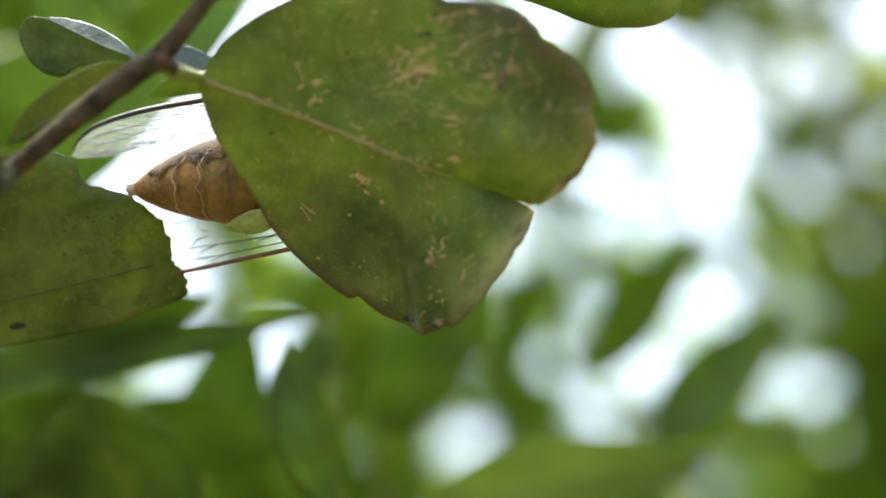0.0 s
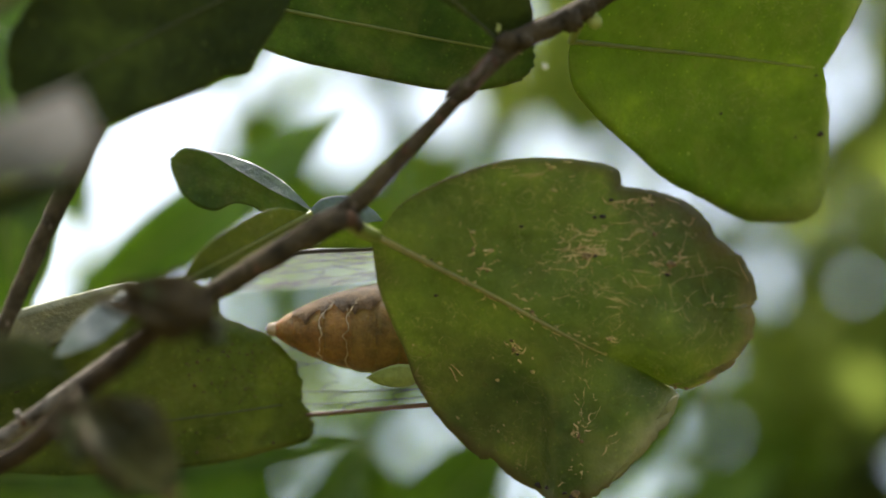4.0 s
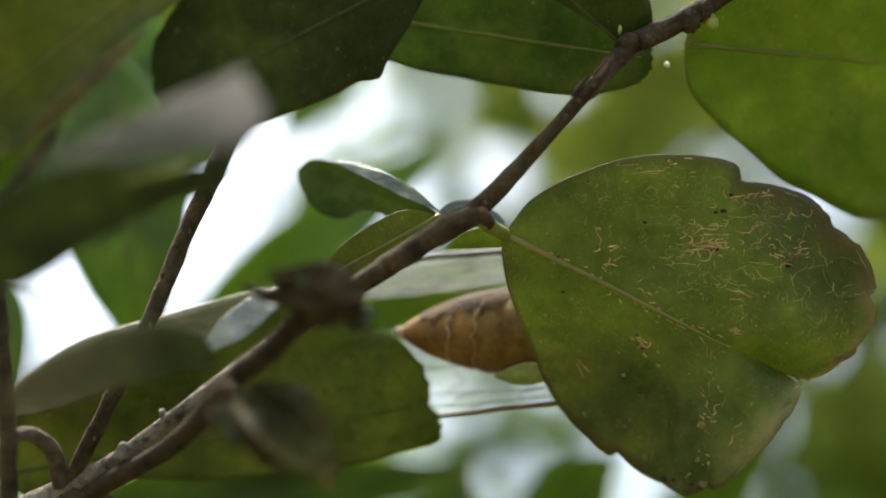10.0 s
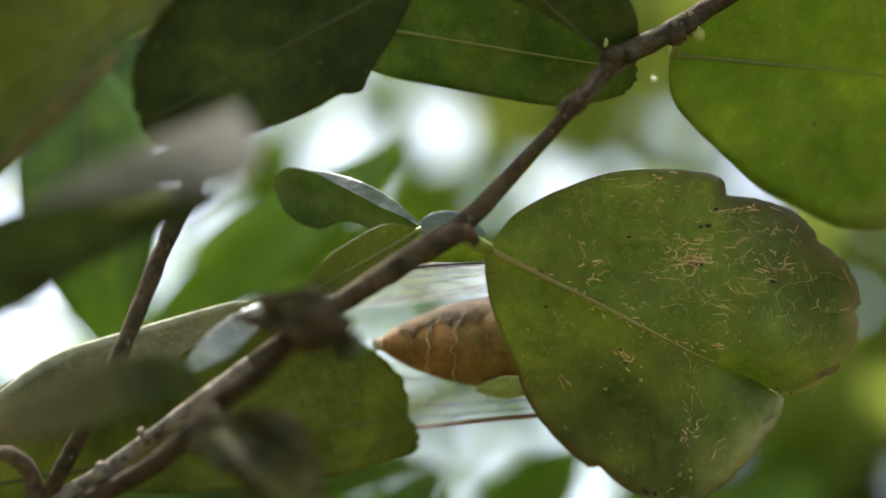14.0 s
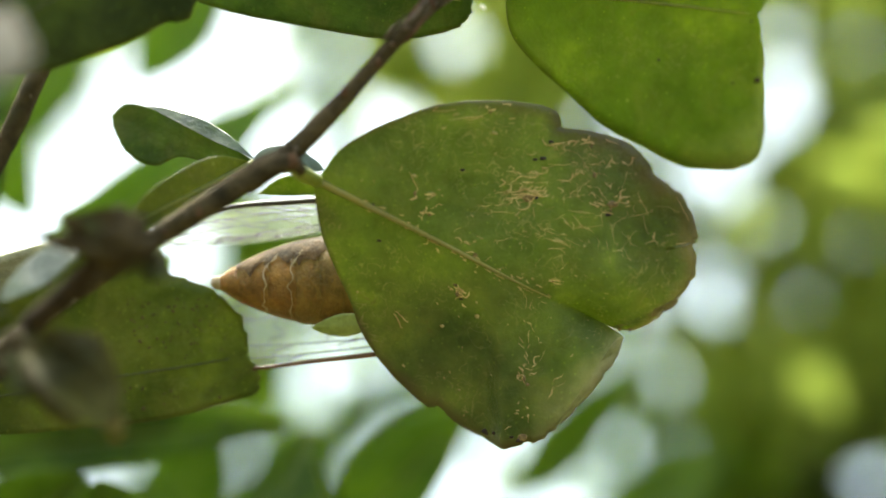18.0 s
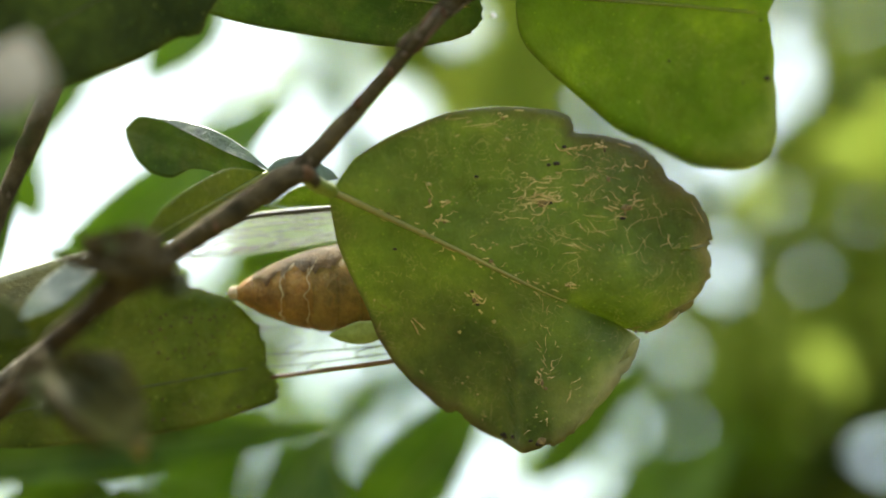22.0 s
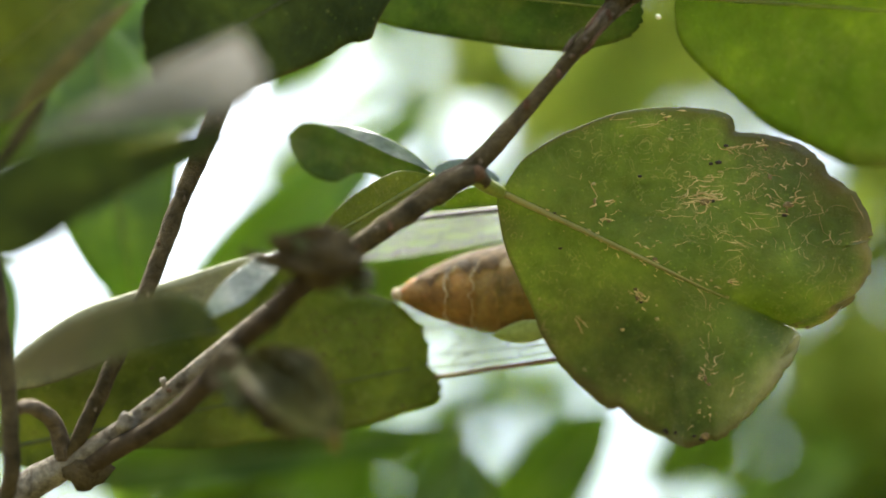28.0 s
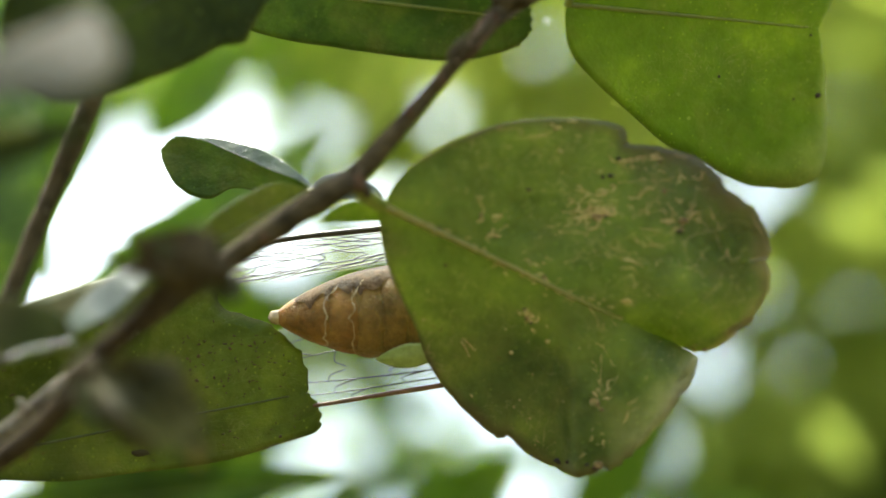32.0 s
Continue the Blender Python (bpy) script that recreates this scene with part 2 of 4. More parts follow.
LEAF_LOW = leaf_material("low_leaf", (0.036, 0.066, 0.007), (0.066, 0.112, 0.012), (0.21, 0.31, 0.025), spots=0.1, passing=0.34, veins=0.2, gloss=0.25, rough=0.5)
# lighter copy of the low leaf, with the sunlight put into its colour
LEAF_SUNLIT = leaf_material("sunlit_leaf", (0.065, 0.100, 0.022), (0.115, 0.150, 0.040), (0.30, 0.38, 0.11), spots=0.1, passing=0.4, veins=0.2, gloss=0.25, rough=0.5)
BARK = plain_material("bark", (0.020, 0.016, 0.008), (0.105, 0.079, 0.041), 240, 0.85, 0.9, 0.0008, 0.12)
BARK_PALE = plain_material("pale_bark", (0.06, 0.044, 0.028), (0.24, 0.185, 0.13), 300, 0.85, 1.0, 0.0012, 0.2)
BARK_DARK = plain_material("dark_bark", (0.014, 0.010, 0.006), (0.070, 0.050, 0.030), 240, 0.85, 0.7, 0.0008, 0.1)
BARK_GREY = plain_material("weathered_bark", (0.080, 0.062, 0.042), (0.48, 0.42, 0.33), 420, 0.85, 1.0, 0.0012, 0.15)
RED_BARK = plain_material("red_bark", (0.05, 0.026, 0.014), (0.17, 0.10, 0.06), 400, 0.85, 0.8, 0.0008, 0.1)
TAN_STALK = plain_material("tan_stalk", (0.12, 0.12, 0.035), (0.20, 0.18, 0.06), 260, 0.6)
DARK_RIB = plain_material("dark_midrib", (0.04, 0.05, 0.012), (0.075, 0.085, 0.022), 300, 0.6)
SOFT_RIB = leaf_material("soft_midrib", (0.18, 0.19, 0.035), (0.26, 0.26, 0.06), (0.45, 0.50, 0.11), rim=(0.19, 0.20, 0.05), spots=0.2, passing=0.42)
MIDRIB = leaf_material("midrib", (0.22, 0.20, 0.055), (0.36, 0.31, 0.10), (0.45, 0.42, 0.13), rim=(0.28, 0.24, 0.08), spots=0.3, passing=0.36)
PETIOLE = plain_material("petiole", (0.10, 0.13, 0.018), (0.19, 0.21, 0.03), 200, 0.5)
SCAR = plain_material("scar", (0.30, 0.20, 0.075), (0.66, 0.50, 0.25), 900, 0.8)

LEAF_SPECKLED = leaf_material("speckled_leaf", (0.018, 0.032, 0.006), (0.074, 0.100, 0.016), (0.26, 0.31, 0.03), spots=1.0, passing=0.28, rough=0.48, gloss=0.25, veins=0.2, scratch=0.3)
# pinkish sky sheen painted towards the tip as a pale tint
LEAF_PINK_SHEEN = leaf_material("pink_sheen_leaf", (0.05, 0.05, 0.022), (0.09, 0.085, 0.04), (0.16, 0.15, 0.05), spots=0.2, rough=0.45, passing=0.25, gloss=0.35, veins=0.2, margin=[(0.42, 0.78, -3, "both", (0.46, 0.39, 0.31))])
# bush foliage in three tones: sun and shade are put into the colours
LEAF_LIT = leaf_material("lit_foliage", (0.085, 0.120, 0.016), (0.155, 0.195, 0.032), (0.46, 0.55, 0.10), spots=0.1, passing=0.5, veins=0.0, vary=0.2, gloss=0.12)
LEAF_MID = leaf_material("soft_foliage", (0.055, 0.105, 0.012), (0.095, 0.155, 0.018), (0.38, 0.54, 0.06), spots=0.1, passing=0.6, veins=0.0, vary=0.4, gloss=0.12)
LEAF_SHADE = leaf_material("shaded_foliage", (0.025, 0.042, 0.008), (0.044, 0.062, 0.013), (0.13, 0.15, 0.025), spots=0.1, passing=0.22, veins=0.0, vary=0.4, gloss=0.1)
BUD = plain_material("bud", (0.20, 0.24, 0.04), (0.36, 0.38, 0.10), 400, 0.45)
BUD_GREEN = plain_material("bud_green", (0.020, 0.024, 0.008), (0.085, 0.09, 0.028), 300, 0.8, 0.6, 0.0008, 0.2)
BRACT = plain_material("bract", (0.022, 0.016, 0.008), (0.090, 0.068, 0.032), 300, 0.8, 0.6, 0.0008, 0.08)
LEAF_WITHERED = leaf_material("withered_leaf", (0.016, 0.016, 0.007), (0.050, 0.046, 0.016), (0.15, 0.14, 0.03), spots=0.9, passing=0.2, rough=0.65, gloss=0.06, rim=(0.08, 0.05, 0.02), rim_width=0.1)
YELLOWED = plain_material("yellowed_tip", (0.12, 0.10, 0.02), (0.28, 0.22, 0.05), 180, 0.6)
FLECK = plain_material("fleck", (0.22, 0.17, 0.06), (0.40, 0.33, 0.14), 500, 0.8)
FLUFF = plain_material("fluff", (0.6, 0.57, 0.42), (0.8, 0.76, 0.6), 500, 0.8)
SPOT = plain_material("dark_spot", (0.012, 0.008, 0.004), (0.04, 0.022, 0.01), 600, 0.6)
BROWN_SPOT = plain_material("brown_spot", (0.035, 0.022, 0.008), (0.10, 0.065, 0.02), 600, 0.7)
SCAB = plain_material("scab", (0.05, 0.032, 0.012), (0.24, 0.17, 0.07), 700, 0.8)
CHITIN = plain_material("brown_chitin", (0.080, 0.040, 0.009), (0.29, 0.155, 0.038), 170, 0.55, 0.7, 0.0006, 0.2, soft=0.3)
CHITIN_OLIVE = plain_material("olive_chitin", (0.090, 0.055, 0.013), (0.26, 0.155, 0.04), 170, 0.55, 0.7, 0.0006, 0.2, soft=0.3)
CHITIN_DARK = plain_material("dark_chitin", (0.032, 0.019, 0.009), (0.16, 0.095, 0.042), 300, 0.7, 0.7, 0.0006, 0.15)
PALE_SKIN = plain_material("pale_skin", (0.20, 0.14, 0.07), (0.48, 0.38, 0.24), 500, 0.7)
GREEN_SKIN = plain_material("green_plate", (0.13, 0.17, 0.03), (0.22, 0.26, 0.07), 200, 0.4)
VEIN = plain_material("wing_vein", (0.014, 0.010, 0.006), (0.045, 0.032, 0.018), 400, 0.5)
VEIN_BROWN = plain_material("wing_edge", (0.06, 0.030, 0.012), (0.17, 0.085, 0.035), 300, 0.45)
# paler than the blade, with some of the light on the roll painted in
ROLLED = leaf_material("rolled_margin", (0.19, 0.19, 0.065), (0.31, 0.29, 0.13), (0.40, 0.40, 0.14), rim=(0.30, 0.27, 0.14), spots=0.3, passing=0.25, rough=0.4)
TAN_RIM = leaf_material("tan_rim", (0.11, 0.10, 0.03), (0.18, 0.15, 0.055), (0.22, 0.20, 0.05), rim=(0.14, 0.10, 0.04), spots=0.6, passing=0.25, rough=0.5)
SOIL = plain_material("soil", (0.04, 0.038, 0.015), (0.095, 0.085, 0.038), 9.0, 0.95, 0.6, 0.03, 0.1)


def membrane_material():
    m, nt, bsdf, out = nodes_of("wing_membrane")
    tc = nt.nodes.new("ShaderNodeTexCoord")
    n = noise_tex(nt, tc.outputs["Object"], 220, 3)
    bsdf.inputs["Base Color"].default_value = (0.5, 0.56, 0.47, 1)
    bsdf.inputs["Roughness"].default_value = 0.22
    bump(nt, bsdf, n, 0.5, 0.0006)
    tl = nt.nodes.new("ShaderNodeBsdfTranslucent")
    tl.inputs["Color"].default_value = (0.42, 0.47, 0.43, 1)
    clear = nt.nodes.new("ShaderNodeBsdfTransparent")
    a, b = nt.nodes.new("ShaderNodeMixShader"), nt.nodes.new("ShaderNodeMixShader")
    a.inputs[0].default_value = 0.5
    nt.links.new(bsdf.outputs[0], a.inputs[1])
    nt.links.new(tl.outputs[0], a.inputs[2])
    nt.links.new(maths(nt, "ADD", maths(nt, "MULTIPLY", n, 0.20), 0.0), b.inputs[0])
    nt.links.new(clear.outputs[0], b.inputs[1])
    nt.links.new(a.outputs[0], b.inputs[2])
    nt.links.new(b.outputs[0], out.inputs["Surface"])
    return m


MEMBRANE = membrane_material()


# ---- builders ----
MM = 0.001
BASE = {}


def v3(p):
    return Vector(p)


def thing(name, base, label, category, group="", kind=""):
    ob = new(name)
    ob.empty_display_size = 0.01
    ob.matrix_world = TILT @ Matrix.Translation(v3(base) * MM)
    BASE[ob] = v3(base)
    return tagged(ob, label, category, group, kind)


def part(name, bm, material, parent, label="", smooth=True):
    """Links a bmesh, in plan millimetres, as one mesh under a thing or under a part."""
    top = parent
    while top.parent:
        top = top.parent
    o = BASE[top]
    for v in bm.verts:
        v.co = (v.co - o) * MM
    me = bpy.data.meshes.new(name)
    bm.to_mesh(me)
    bm.free()
    if smooth:
        me.polygons.foreach_set("use_smooth", [True] * len(me.polygons))
    me.materials.append(material)
    ob = new(name, me)
    ob.parent = parent
    return tagged(ob, label)


def curve_through(pts, n):
    """n + 1 points on a smooth curve through pts (tuples of any length)."""
    pts = [np.array(p, float) for p in pts]
    pts = [2 * pts[0] - pts[1]] + pts + [2 * pts[-1] - pts[-2]]
    out, m = [], len(pts) - 3
    for i in range(n + 1):
        t = i / n * m
        k = min(int(t), m - 1)
        t -= k
        a, b, c, d = pts[k : k + 4]
        out.append(0.5 * (2 * b + (c - a) * t + (2 * a - 5 * b + 4 * c - d) * t * t + (3 * b - a - 3 * c + d) * t**3))
    return out


def tube(pts, radii, n=40, sides=10, rough=0.0, seed=0):
    """A tapered, slightly knobbly rod through pts."""
    bm = bmesh.new()
    line = [Vector(p) for p in curve_through(pts, n)]
    rad = [float(r[0]) for r in curve_through([(r,) for r in radii], n)]
    rings = []
    side = None
    for i, p in enumerate(line):
        d = (line[min(i + 1, n)] - line[max(i - 1, 0)]).normalized()
        side = d.orthogonal().normalized() if side is None else (side - d * side.dot(d)).normalized()
        other = d.cross(side)
        ring = []
        for k in range(sides):
            a = 2 * math.pi * k / sides
            w = side * math.cos(a) + other * math.sin(a)
            r = rad[i] * (1 + rough * noise.noise(p * 0.45 + w * 1.5 + Vector((seed, 0, 0))))
            ring.append(bm.verts.new(p + w * r))
        rings.append(ring)
    for a, b in zip(rings, rings[1:]):
        for k in range(sides):
            bm.faces.new((a[k], a[(k + 1) % sides], b[(k + 1) % sides], b[k]))
    bm.faces.new(rings[0][::-1])
    bm.faces.new(rings[-1])
    return bm


class Blade:
    """A leaf blade from base to apex. The two outlines run from base to apex in shares of its length: along, and across (over / under the midrib)."""

    def __init__(self, base, apex, over, under, face=(0, -1, 0), fold=0.0, bend=0.0, curl=0.0, wave=0.0, twist=0.0, nick=0.004, seed=0, n=44, m=8, relief=None):
        self.base, self.apex = v3(base), v3(apex)
        self.e1 = self.apex - self.base
        self.length = self.e1.length
        self.e1.normalize()
        f = v3(face)
        self.face = (f - self.e1 * f.dot(self.e1)).normalized()
        self.e2 = self.face.cross(self.e1)
        self.fold, self.bend, self.curl, self.wave, self.twist, self.seed = fold, bend, curl, wave, twist, seed
        self.n, self.m, self.relief = n, m, relief
        self.sides = []
        for k, (line, sign) in enumerate(((over, 1), (under, -1))):
            pts = curve_through([(0, 0)] + [(u, sign * w) for u, w in line] + [(1, 0)], n)
            for i, p in enumerate(pts):
                if 0 < i < n:
                    p *= 1 + nick * noise.noise(Vector((i * 0.9, seed * 3.1 + k * 9, 0))) * 3
            self.sides.append(pts)

    def at(self, s, r, k):
        """The point at share s along side k's outline and share r from the midrib to the rim."""
        x = s * self.n
        i = min(int(x), self.n - 1)
        o = self.sides[k][i] * (1 - x + i) + self.sides[k][i + 1] * (x - i)
        u, w = s * (1 - r) + o[0] * r, o[1] * r
        h = (self.fold[k] if isinstance(self.fold, tuple) else self.fold) * abs(w) + self.bend * math.sin(math.pi * min(max(u, 0), 1)) + self.curl * r**3 * (0.4 + 0.6 * s)
        h += self.wave * noise.noise(Vector((u * 3, w * 3, self.seed * 5.3))) + self.twist * w * (u - 0.3)
        if self.relief:
            h += self.relief(u, w)
        return self.base + (self.e1 * u + self.e2 * w + self.face * h) * self.length

    def mesh(self, thick=0.35):
        bm = bmesh.new()
        uvl = bm.loops.layers.uv.new("leaf")
        where = {}
        layers = []
        for back in (0, 1):
            off = self.face * (-thick * back)
            rows = []
            for i in range(self.n + 1):
                s = i / self.n
                row = {}
                for j in (range(-self.m, self.m + 1) if 0 < i < self.n else (0,)):
                    k, r = (0, j / self.m) if j >= 0 else (1, -j / self.m)
                    v = bm.verts.new(self.at(s, r, k) + off * (1 - 0.7 * r**6))
                    where[v] = (s, 0.5 + 0.5 * j / self.m)
                    row[j] = v
                if len(row) == 1:
                    row = {j: row[0] for j in range(-self.m, self.m + 1)}
                rows.append(row)
            layers.append(rows)

        def face(vs):
            vs = list(dict.fromkeys(vs))
            if len(vs) > 2 and not bm.faces.get(vs):
                f = bm.faces.new(vs)
                for lp in f.loops:
                    lp[uvl].uv = where[lp.vert]

        for back, rows in enumerate(layers):
            for i in range(self.n):
                for j in range(-self.m, self.m):
                    q = [rows[i][j], rows[i + 1][j], rows[i + 1][j + 1], rows[i][j + 1]]
                    face(q[::-1] if back else q)
        for i in range(self.n):
            for j in (-self.m, self.m):
                q = [layers[0][i][j], layers[0][i + 1][j], layers[1][i + 1][j], layers[1][i][j]]
                face(q if j > 0 else q[::-1])
        bmesh.ops.recalc_face_normals(bm, faces=bm.faces)
        return bm

    def rib(self, r0=0.9, r1=0.25, lift=0.1, end=0.96):
        pts = [self.at(s * end / 0.96, 0, 0) + self.face * lift for s in (0, 0.12, 0.3, 0.5, 0.7, 0.85, 0.96)]
        return tube(pts, [r0, r0 * 0.9, r0 * 0.75, r0 * 0.6, r0 * 0.5, r1 * 1.2, r1], 26, 6)


def leaf(parent, blade, material, label="", rib=MIDRIB, r0=0.45, thick=0.35, end=0.96):
    ob = part("leaf", blade.mesh(thick), material, parent, label)
    if rib and material in (LEAF_DARK, LEAF_SPECKLED):
        rib, r0 = DARK_RIB, 0.3
    elif rib and material is not LEAF_OLD:
        rib, r0 = SOFT_RIB, 0.38
    if rib:
        part("midrib", blade.rib(r0, 0.12, end=end), rib, ob)
    return ob


OVAL = [(0.02, 0.06), (0.12, 0.19), (0.3, 0.29), (0.5, 0.31), (0.7, 0.26), (0.86, 0.16), (0.95, 0.07)]
SLIM = [(0.03, 0.05), (0.15, 0.12), (0.35, 0.18), (0.55, 0.17), (0.75, 0.12), (0.9, 0.05)]

# ---- the branch with the spotted leaf ----
branch = thing("leafy_branch", (-93, 2, -37), "brown woody twig with broad green citrus leaves growing from a tree", "branch")
STEM = [(-104, 4, -45), (-93.1, 2, -36.9), (-82.4, -1, -31), (-73.6, -3, -24.2), (-59.7, -5, -13.6), (-47.4, -6, -5), (-41.4, -6, -1.1),
        (-35.5, -5, 3.0), (-31.0, -3.6, 6.0), (-22.0, -3.4, 15.8), (-15.7, -4.2, 22.9), (-10.7, -0.8, 28.2), (-4.2, 1.5, 31.9), (1.4, 2.5, 35.4), (11.4, 2, 42.3), (24, 0, 52)]
RADII = [2.4, 2.2, 1.5, 1.15, 1.15, 1.4, 1.6, 1.65, 1.45, 1.02, 1.05, 1.55, 1.5, 1.4, 1.4, 1.3]
part("old_stem", tube(STEM[:5], RADII[:5], 50, 16, 0.16, 1), BARK_GREY, branch, "older stem with pale greyish bark")
part("stem", tube(STEM[4:], RADII[4:], 90, 16, 0.11, 1), BARK, branch)
part("node", tube([(-37.4, -5.6, 0.9), (-34.0, -5.8, 3.3), (-31.6, -5.2, 4.2), (-30.2, -3.6, 3.1)], [1.2, 1.55, 1.3, 0.95], 18, 10, 0.15, 4), BARK, branch, "swollen joint")
part("petiole", tube([(-31.8, -5, 4.4), (-30.2, -3, 3.0), (-28.1, 1.0, 2.0)], [1.25, 1.1, 0.95], 12, 10), PETIOLE, branch)



def ease(x, a, b):
    x = min(max((x - a) / (b - a), 0.0), 1.0)
    return x * x * (3 - 2 * x)


def spotted_relief(u, w):
    """The blade hangs away below the midrib as far as a soft crease, stands up again beyond it, and is pinched in towards the tip."""
    h = max(0.0, -w) * (-0.21 + 0.24 * ease(u + 0.57 * w, 0.55, 0.63)) - 0.10 * max(0.0, w - 0.04) * (1 - ease(u, 0.7, 0.95))
    h -= 0.075 * math.exp(-abs(w) / 0.06) * ease(u, 0.68, 0.98)
    h += 0.03 * math.exp(-(((u - 0.93) / 0.12) ** 2 + ((w - 0.14) / 0.10) ** 2))
    return h + 0.004 * math.sin(14 * (u - 0.6 * abs(w))) * min(1.0, abs(w) / 0.15)


spotted = Blade((-28.1, 1.0, 2.0), (12.0, 6.0, -17.7),
    [(.02, .12), (.08, .22), (.14, .29), (.22, .37), (.33, .44), (.44, .49), (.53, .515), (.57, .50), (.59, .48), (.67, .51), (.77, .53), (.84, .52), (.89, .49), (.95, .48), (1.02, .46), (1.08, .41), (1.105, .37), (1.10, .35), (1.13, .32), (1.15, .27), (1.14, .19), (1.12, .11), (1.085, .04), (1.05, .008)],
    [(.005, 0.030), (.04, 0.085), (.10, 0.160), (.19, 0.240), (.26, 0.298), (.34, 0.376), (.44, 0.439), (.55, 0.481), (.64, 0.502), (.67, 0.483), (.73, 0.502), (.81, 0.507), (.88, 0.491), (.93, 0.449), (.95, 0.423), (.97, 0.418), (1.01, .335), (1.035, .24), (1.055, .145), (1.07, .06), (1.06, .008)],
    face=(0.05, -1, -0.22), bend=-0.03, fold=(0.0, -0.03), wave=0.02, seed=1, n=110, m=22, nick=0.0045, relief=spotted_relief)
main_leaf = leaf(branch, spotted, LEAF_OLD, "broad old green leaf with tan scars", r0=0.52, end=0.80)

for k, (a, b, side, w, mat) in enumerate([(0.955, 0.765, 1, 0.07, ROLLED), (0.84, 0.985, 0, 0.08, TAN_RIM)]):
    p, q = spotted.at(a, 0.985, side) + spotted.face * 0.5, spotted.at(b, 0.985, side) + spotted.face * 0.35
    inside = [(.03, w * .6), (.12, w), (.3, w * .95), (.6, w * .7), (.85, w * .3)]
    outside = [(.1, .005), (.3, .012), (.6, .012), (.85, .005)]
    part("rolled_margin", Blade(p, q, outside if k == 0 else inside, inside if k == 0 else outside, face=(0.55, -1, 0.15) if k == 0 else (0.2, -1, -0.2), bend=0.06, wave=0.03, seed=70 + k, n=24, m=5).mesh(0.2), mat, main_leaf, "paler margin rolled inwards")

right = Blade((-2.4, 8.0, 29.6), (34.3, 20.0, 28.0),
    [(0.0, .05), (.04, .16), (.15, .27), (.30, .36), (.45, .44), (.61, .50), (.82, .54), (.98, .52), (1.08, .42), (1.10, .30), (1.05, .12)],
    [(0.0, .06), (.04, .17), (.15, .27), (.30, .37), (.45, .47), (.61, .53), (.71, .57), (.82, .60), (.98, .59), (1.08, .54), (1.10, .42), (1.08, .27), (1.05, .13)],
    face=(-0.3, -1, -0.2), bend=-0.02, fold=0.05, wave=0.02, seed=2, n=60)
leaf(branch, right, LEAF_GREEN, "broad bright green leaf lit from behind")
part("petiole", tube([(-1, 2.5, 33), (-1.9, 5.5, 31.1), (-2.4, 8.0, 29.6)], [0.8, 0.7, 0.6], 12, 8), PETIOLE, branch)

leaf(branch, Blade((-52, 14, 34.5), (-7.3, 6, 27.2), [(.02, .09), (.27, .21), (.63, .21), (.89, .15), (.97, .07)],
    [(.05, .10), (.21, .14), (.41, .15), (.75, .15), (.93, .10), (.99, .05)], face=(0, -1, -0.3), wave=0.03, seed=3), LEAF_MOSS)
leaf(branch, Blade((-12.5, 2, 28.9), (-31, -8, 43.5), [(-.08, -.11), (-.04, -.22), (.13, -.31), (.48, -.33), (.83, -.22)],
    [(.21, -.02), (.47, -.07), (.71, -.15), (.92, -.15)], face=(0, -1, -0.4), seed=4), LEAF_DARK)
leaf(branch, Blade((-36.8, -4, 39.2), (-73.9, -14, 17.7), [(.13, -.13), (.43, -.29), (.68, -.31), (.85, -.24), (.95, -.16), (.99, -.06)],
    [(.08, -.06), (.17, -.13), (.29, -.20), (.34, -.24), (.41, -.22), (.51, -.22), (.68, -.20), (.87, -.16), (.98, -.07)], face=(0, -1, -0.5), wave=0.02, seed=5), LEAF_DARK, "leaf with shade put into its dark green")

corner_leaf = leaf(branch, Blade((-67.2, -18, 40.1), (-101.9, -30, 9.7), [(.11, -.29), (.44, -.46), (.80, -.37)],
    [(.12, -.07), (.22, -.09), (.39, -.08), (.48, -.13), (.57, -.12), (.72, -.14), (.83, -.14), (.96, -.11)], face=(0.1, -1, -0.4), curl=0.05, wave=0.03, seed=6), LEAF_OLIVE, "broad olive-green leaf")
part("rolled_margin", Blade((-90.4, -27, 10.4), (-74.3, -22, 27), [(.1, .03), (.3, .075), (.55, .085), (.8, .06), (.95, .02)], [(.1, .02), (.4, .03), (.8, .02)], face=(0.4, -1, -0.5), bend=0.03, wave=0.02, seed=72, n=30, m=5).mesh(0.25), TAN_RIM, corner_leaf, "paler margin rolled over")
# the small folded leaf with its lit half seen on edge, and the narrow one beside it
folded = leaf(branch, Blade((-37.2, 7, 4.9), (-58.8, 20, 11.8), [(.21, -.06), (.41, -.09), (.60, -.11), (.71, -.11), (.89, -.10)],
    [(.10, -.03), (.30, -.10), (.39, -.09), (.52, -.11), (.64, -.19), (.80, -.18), (.93, -.10)], face=(0, -1, -0.25), fold=0.1, wave=0.05, seed=7), LEAF_MOSS, "small green leaf folded along its midrib", rib=None)
part("folded_half", Blade((-37.0, 6.6, 5.1), (-53.3, 15.6, 13.0), [(.30, -.07), (.56, -.08), (.82, -.05)], [(.25, -.02), (.51, -.02), (.78, -.01)],
    face=(0.15, -1, 0.2), bend=0.03, wave=0.03, seed=17).mesh(0.25), LEAF_SHEEN, folded, "glossy upper half turned to the sky")
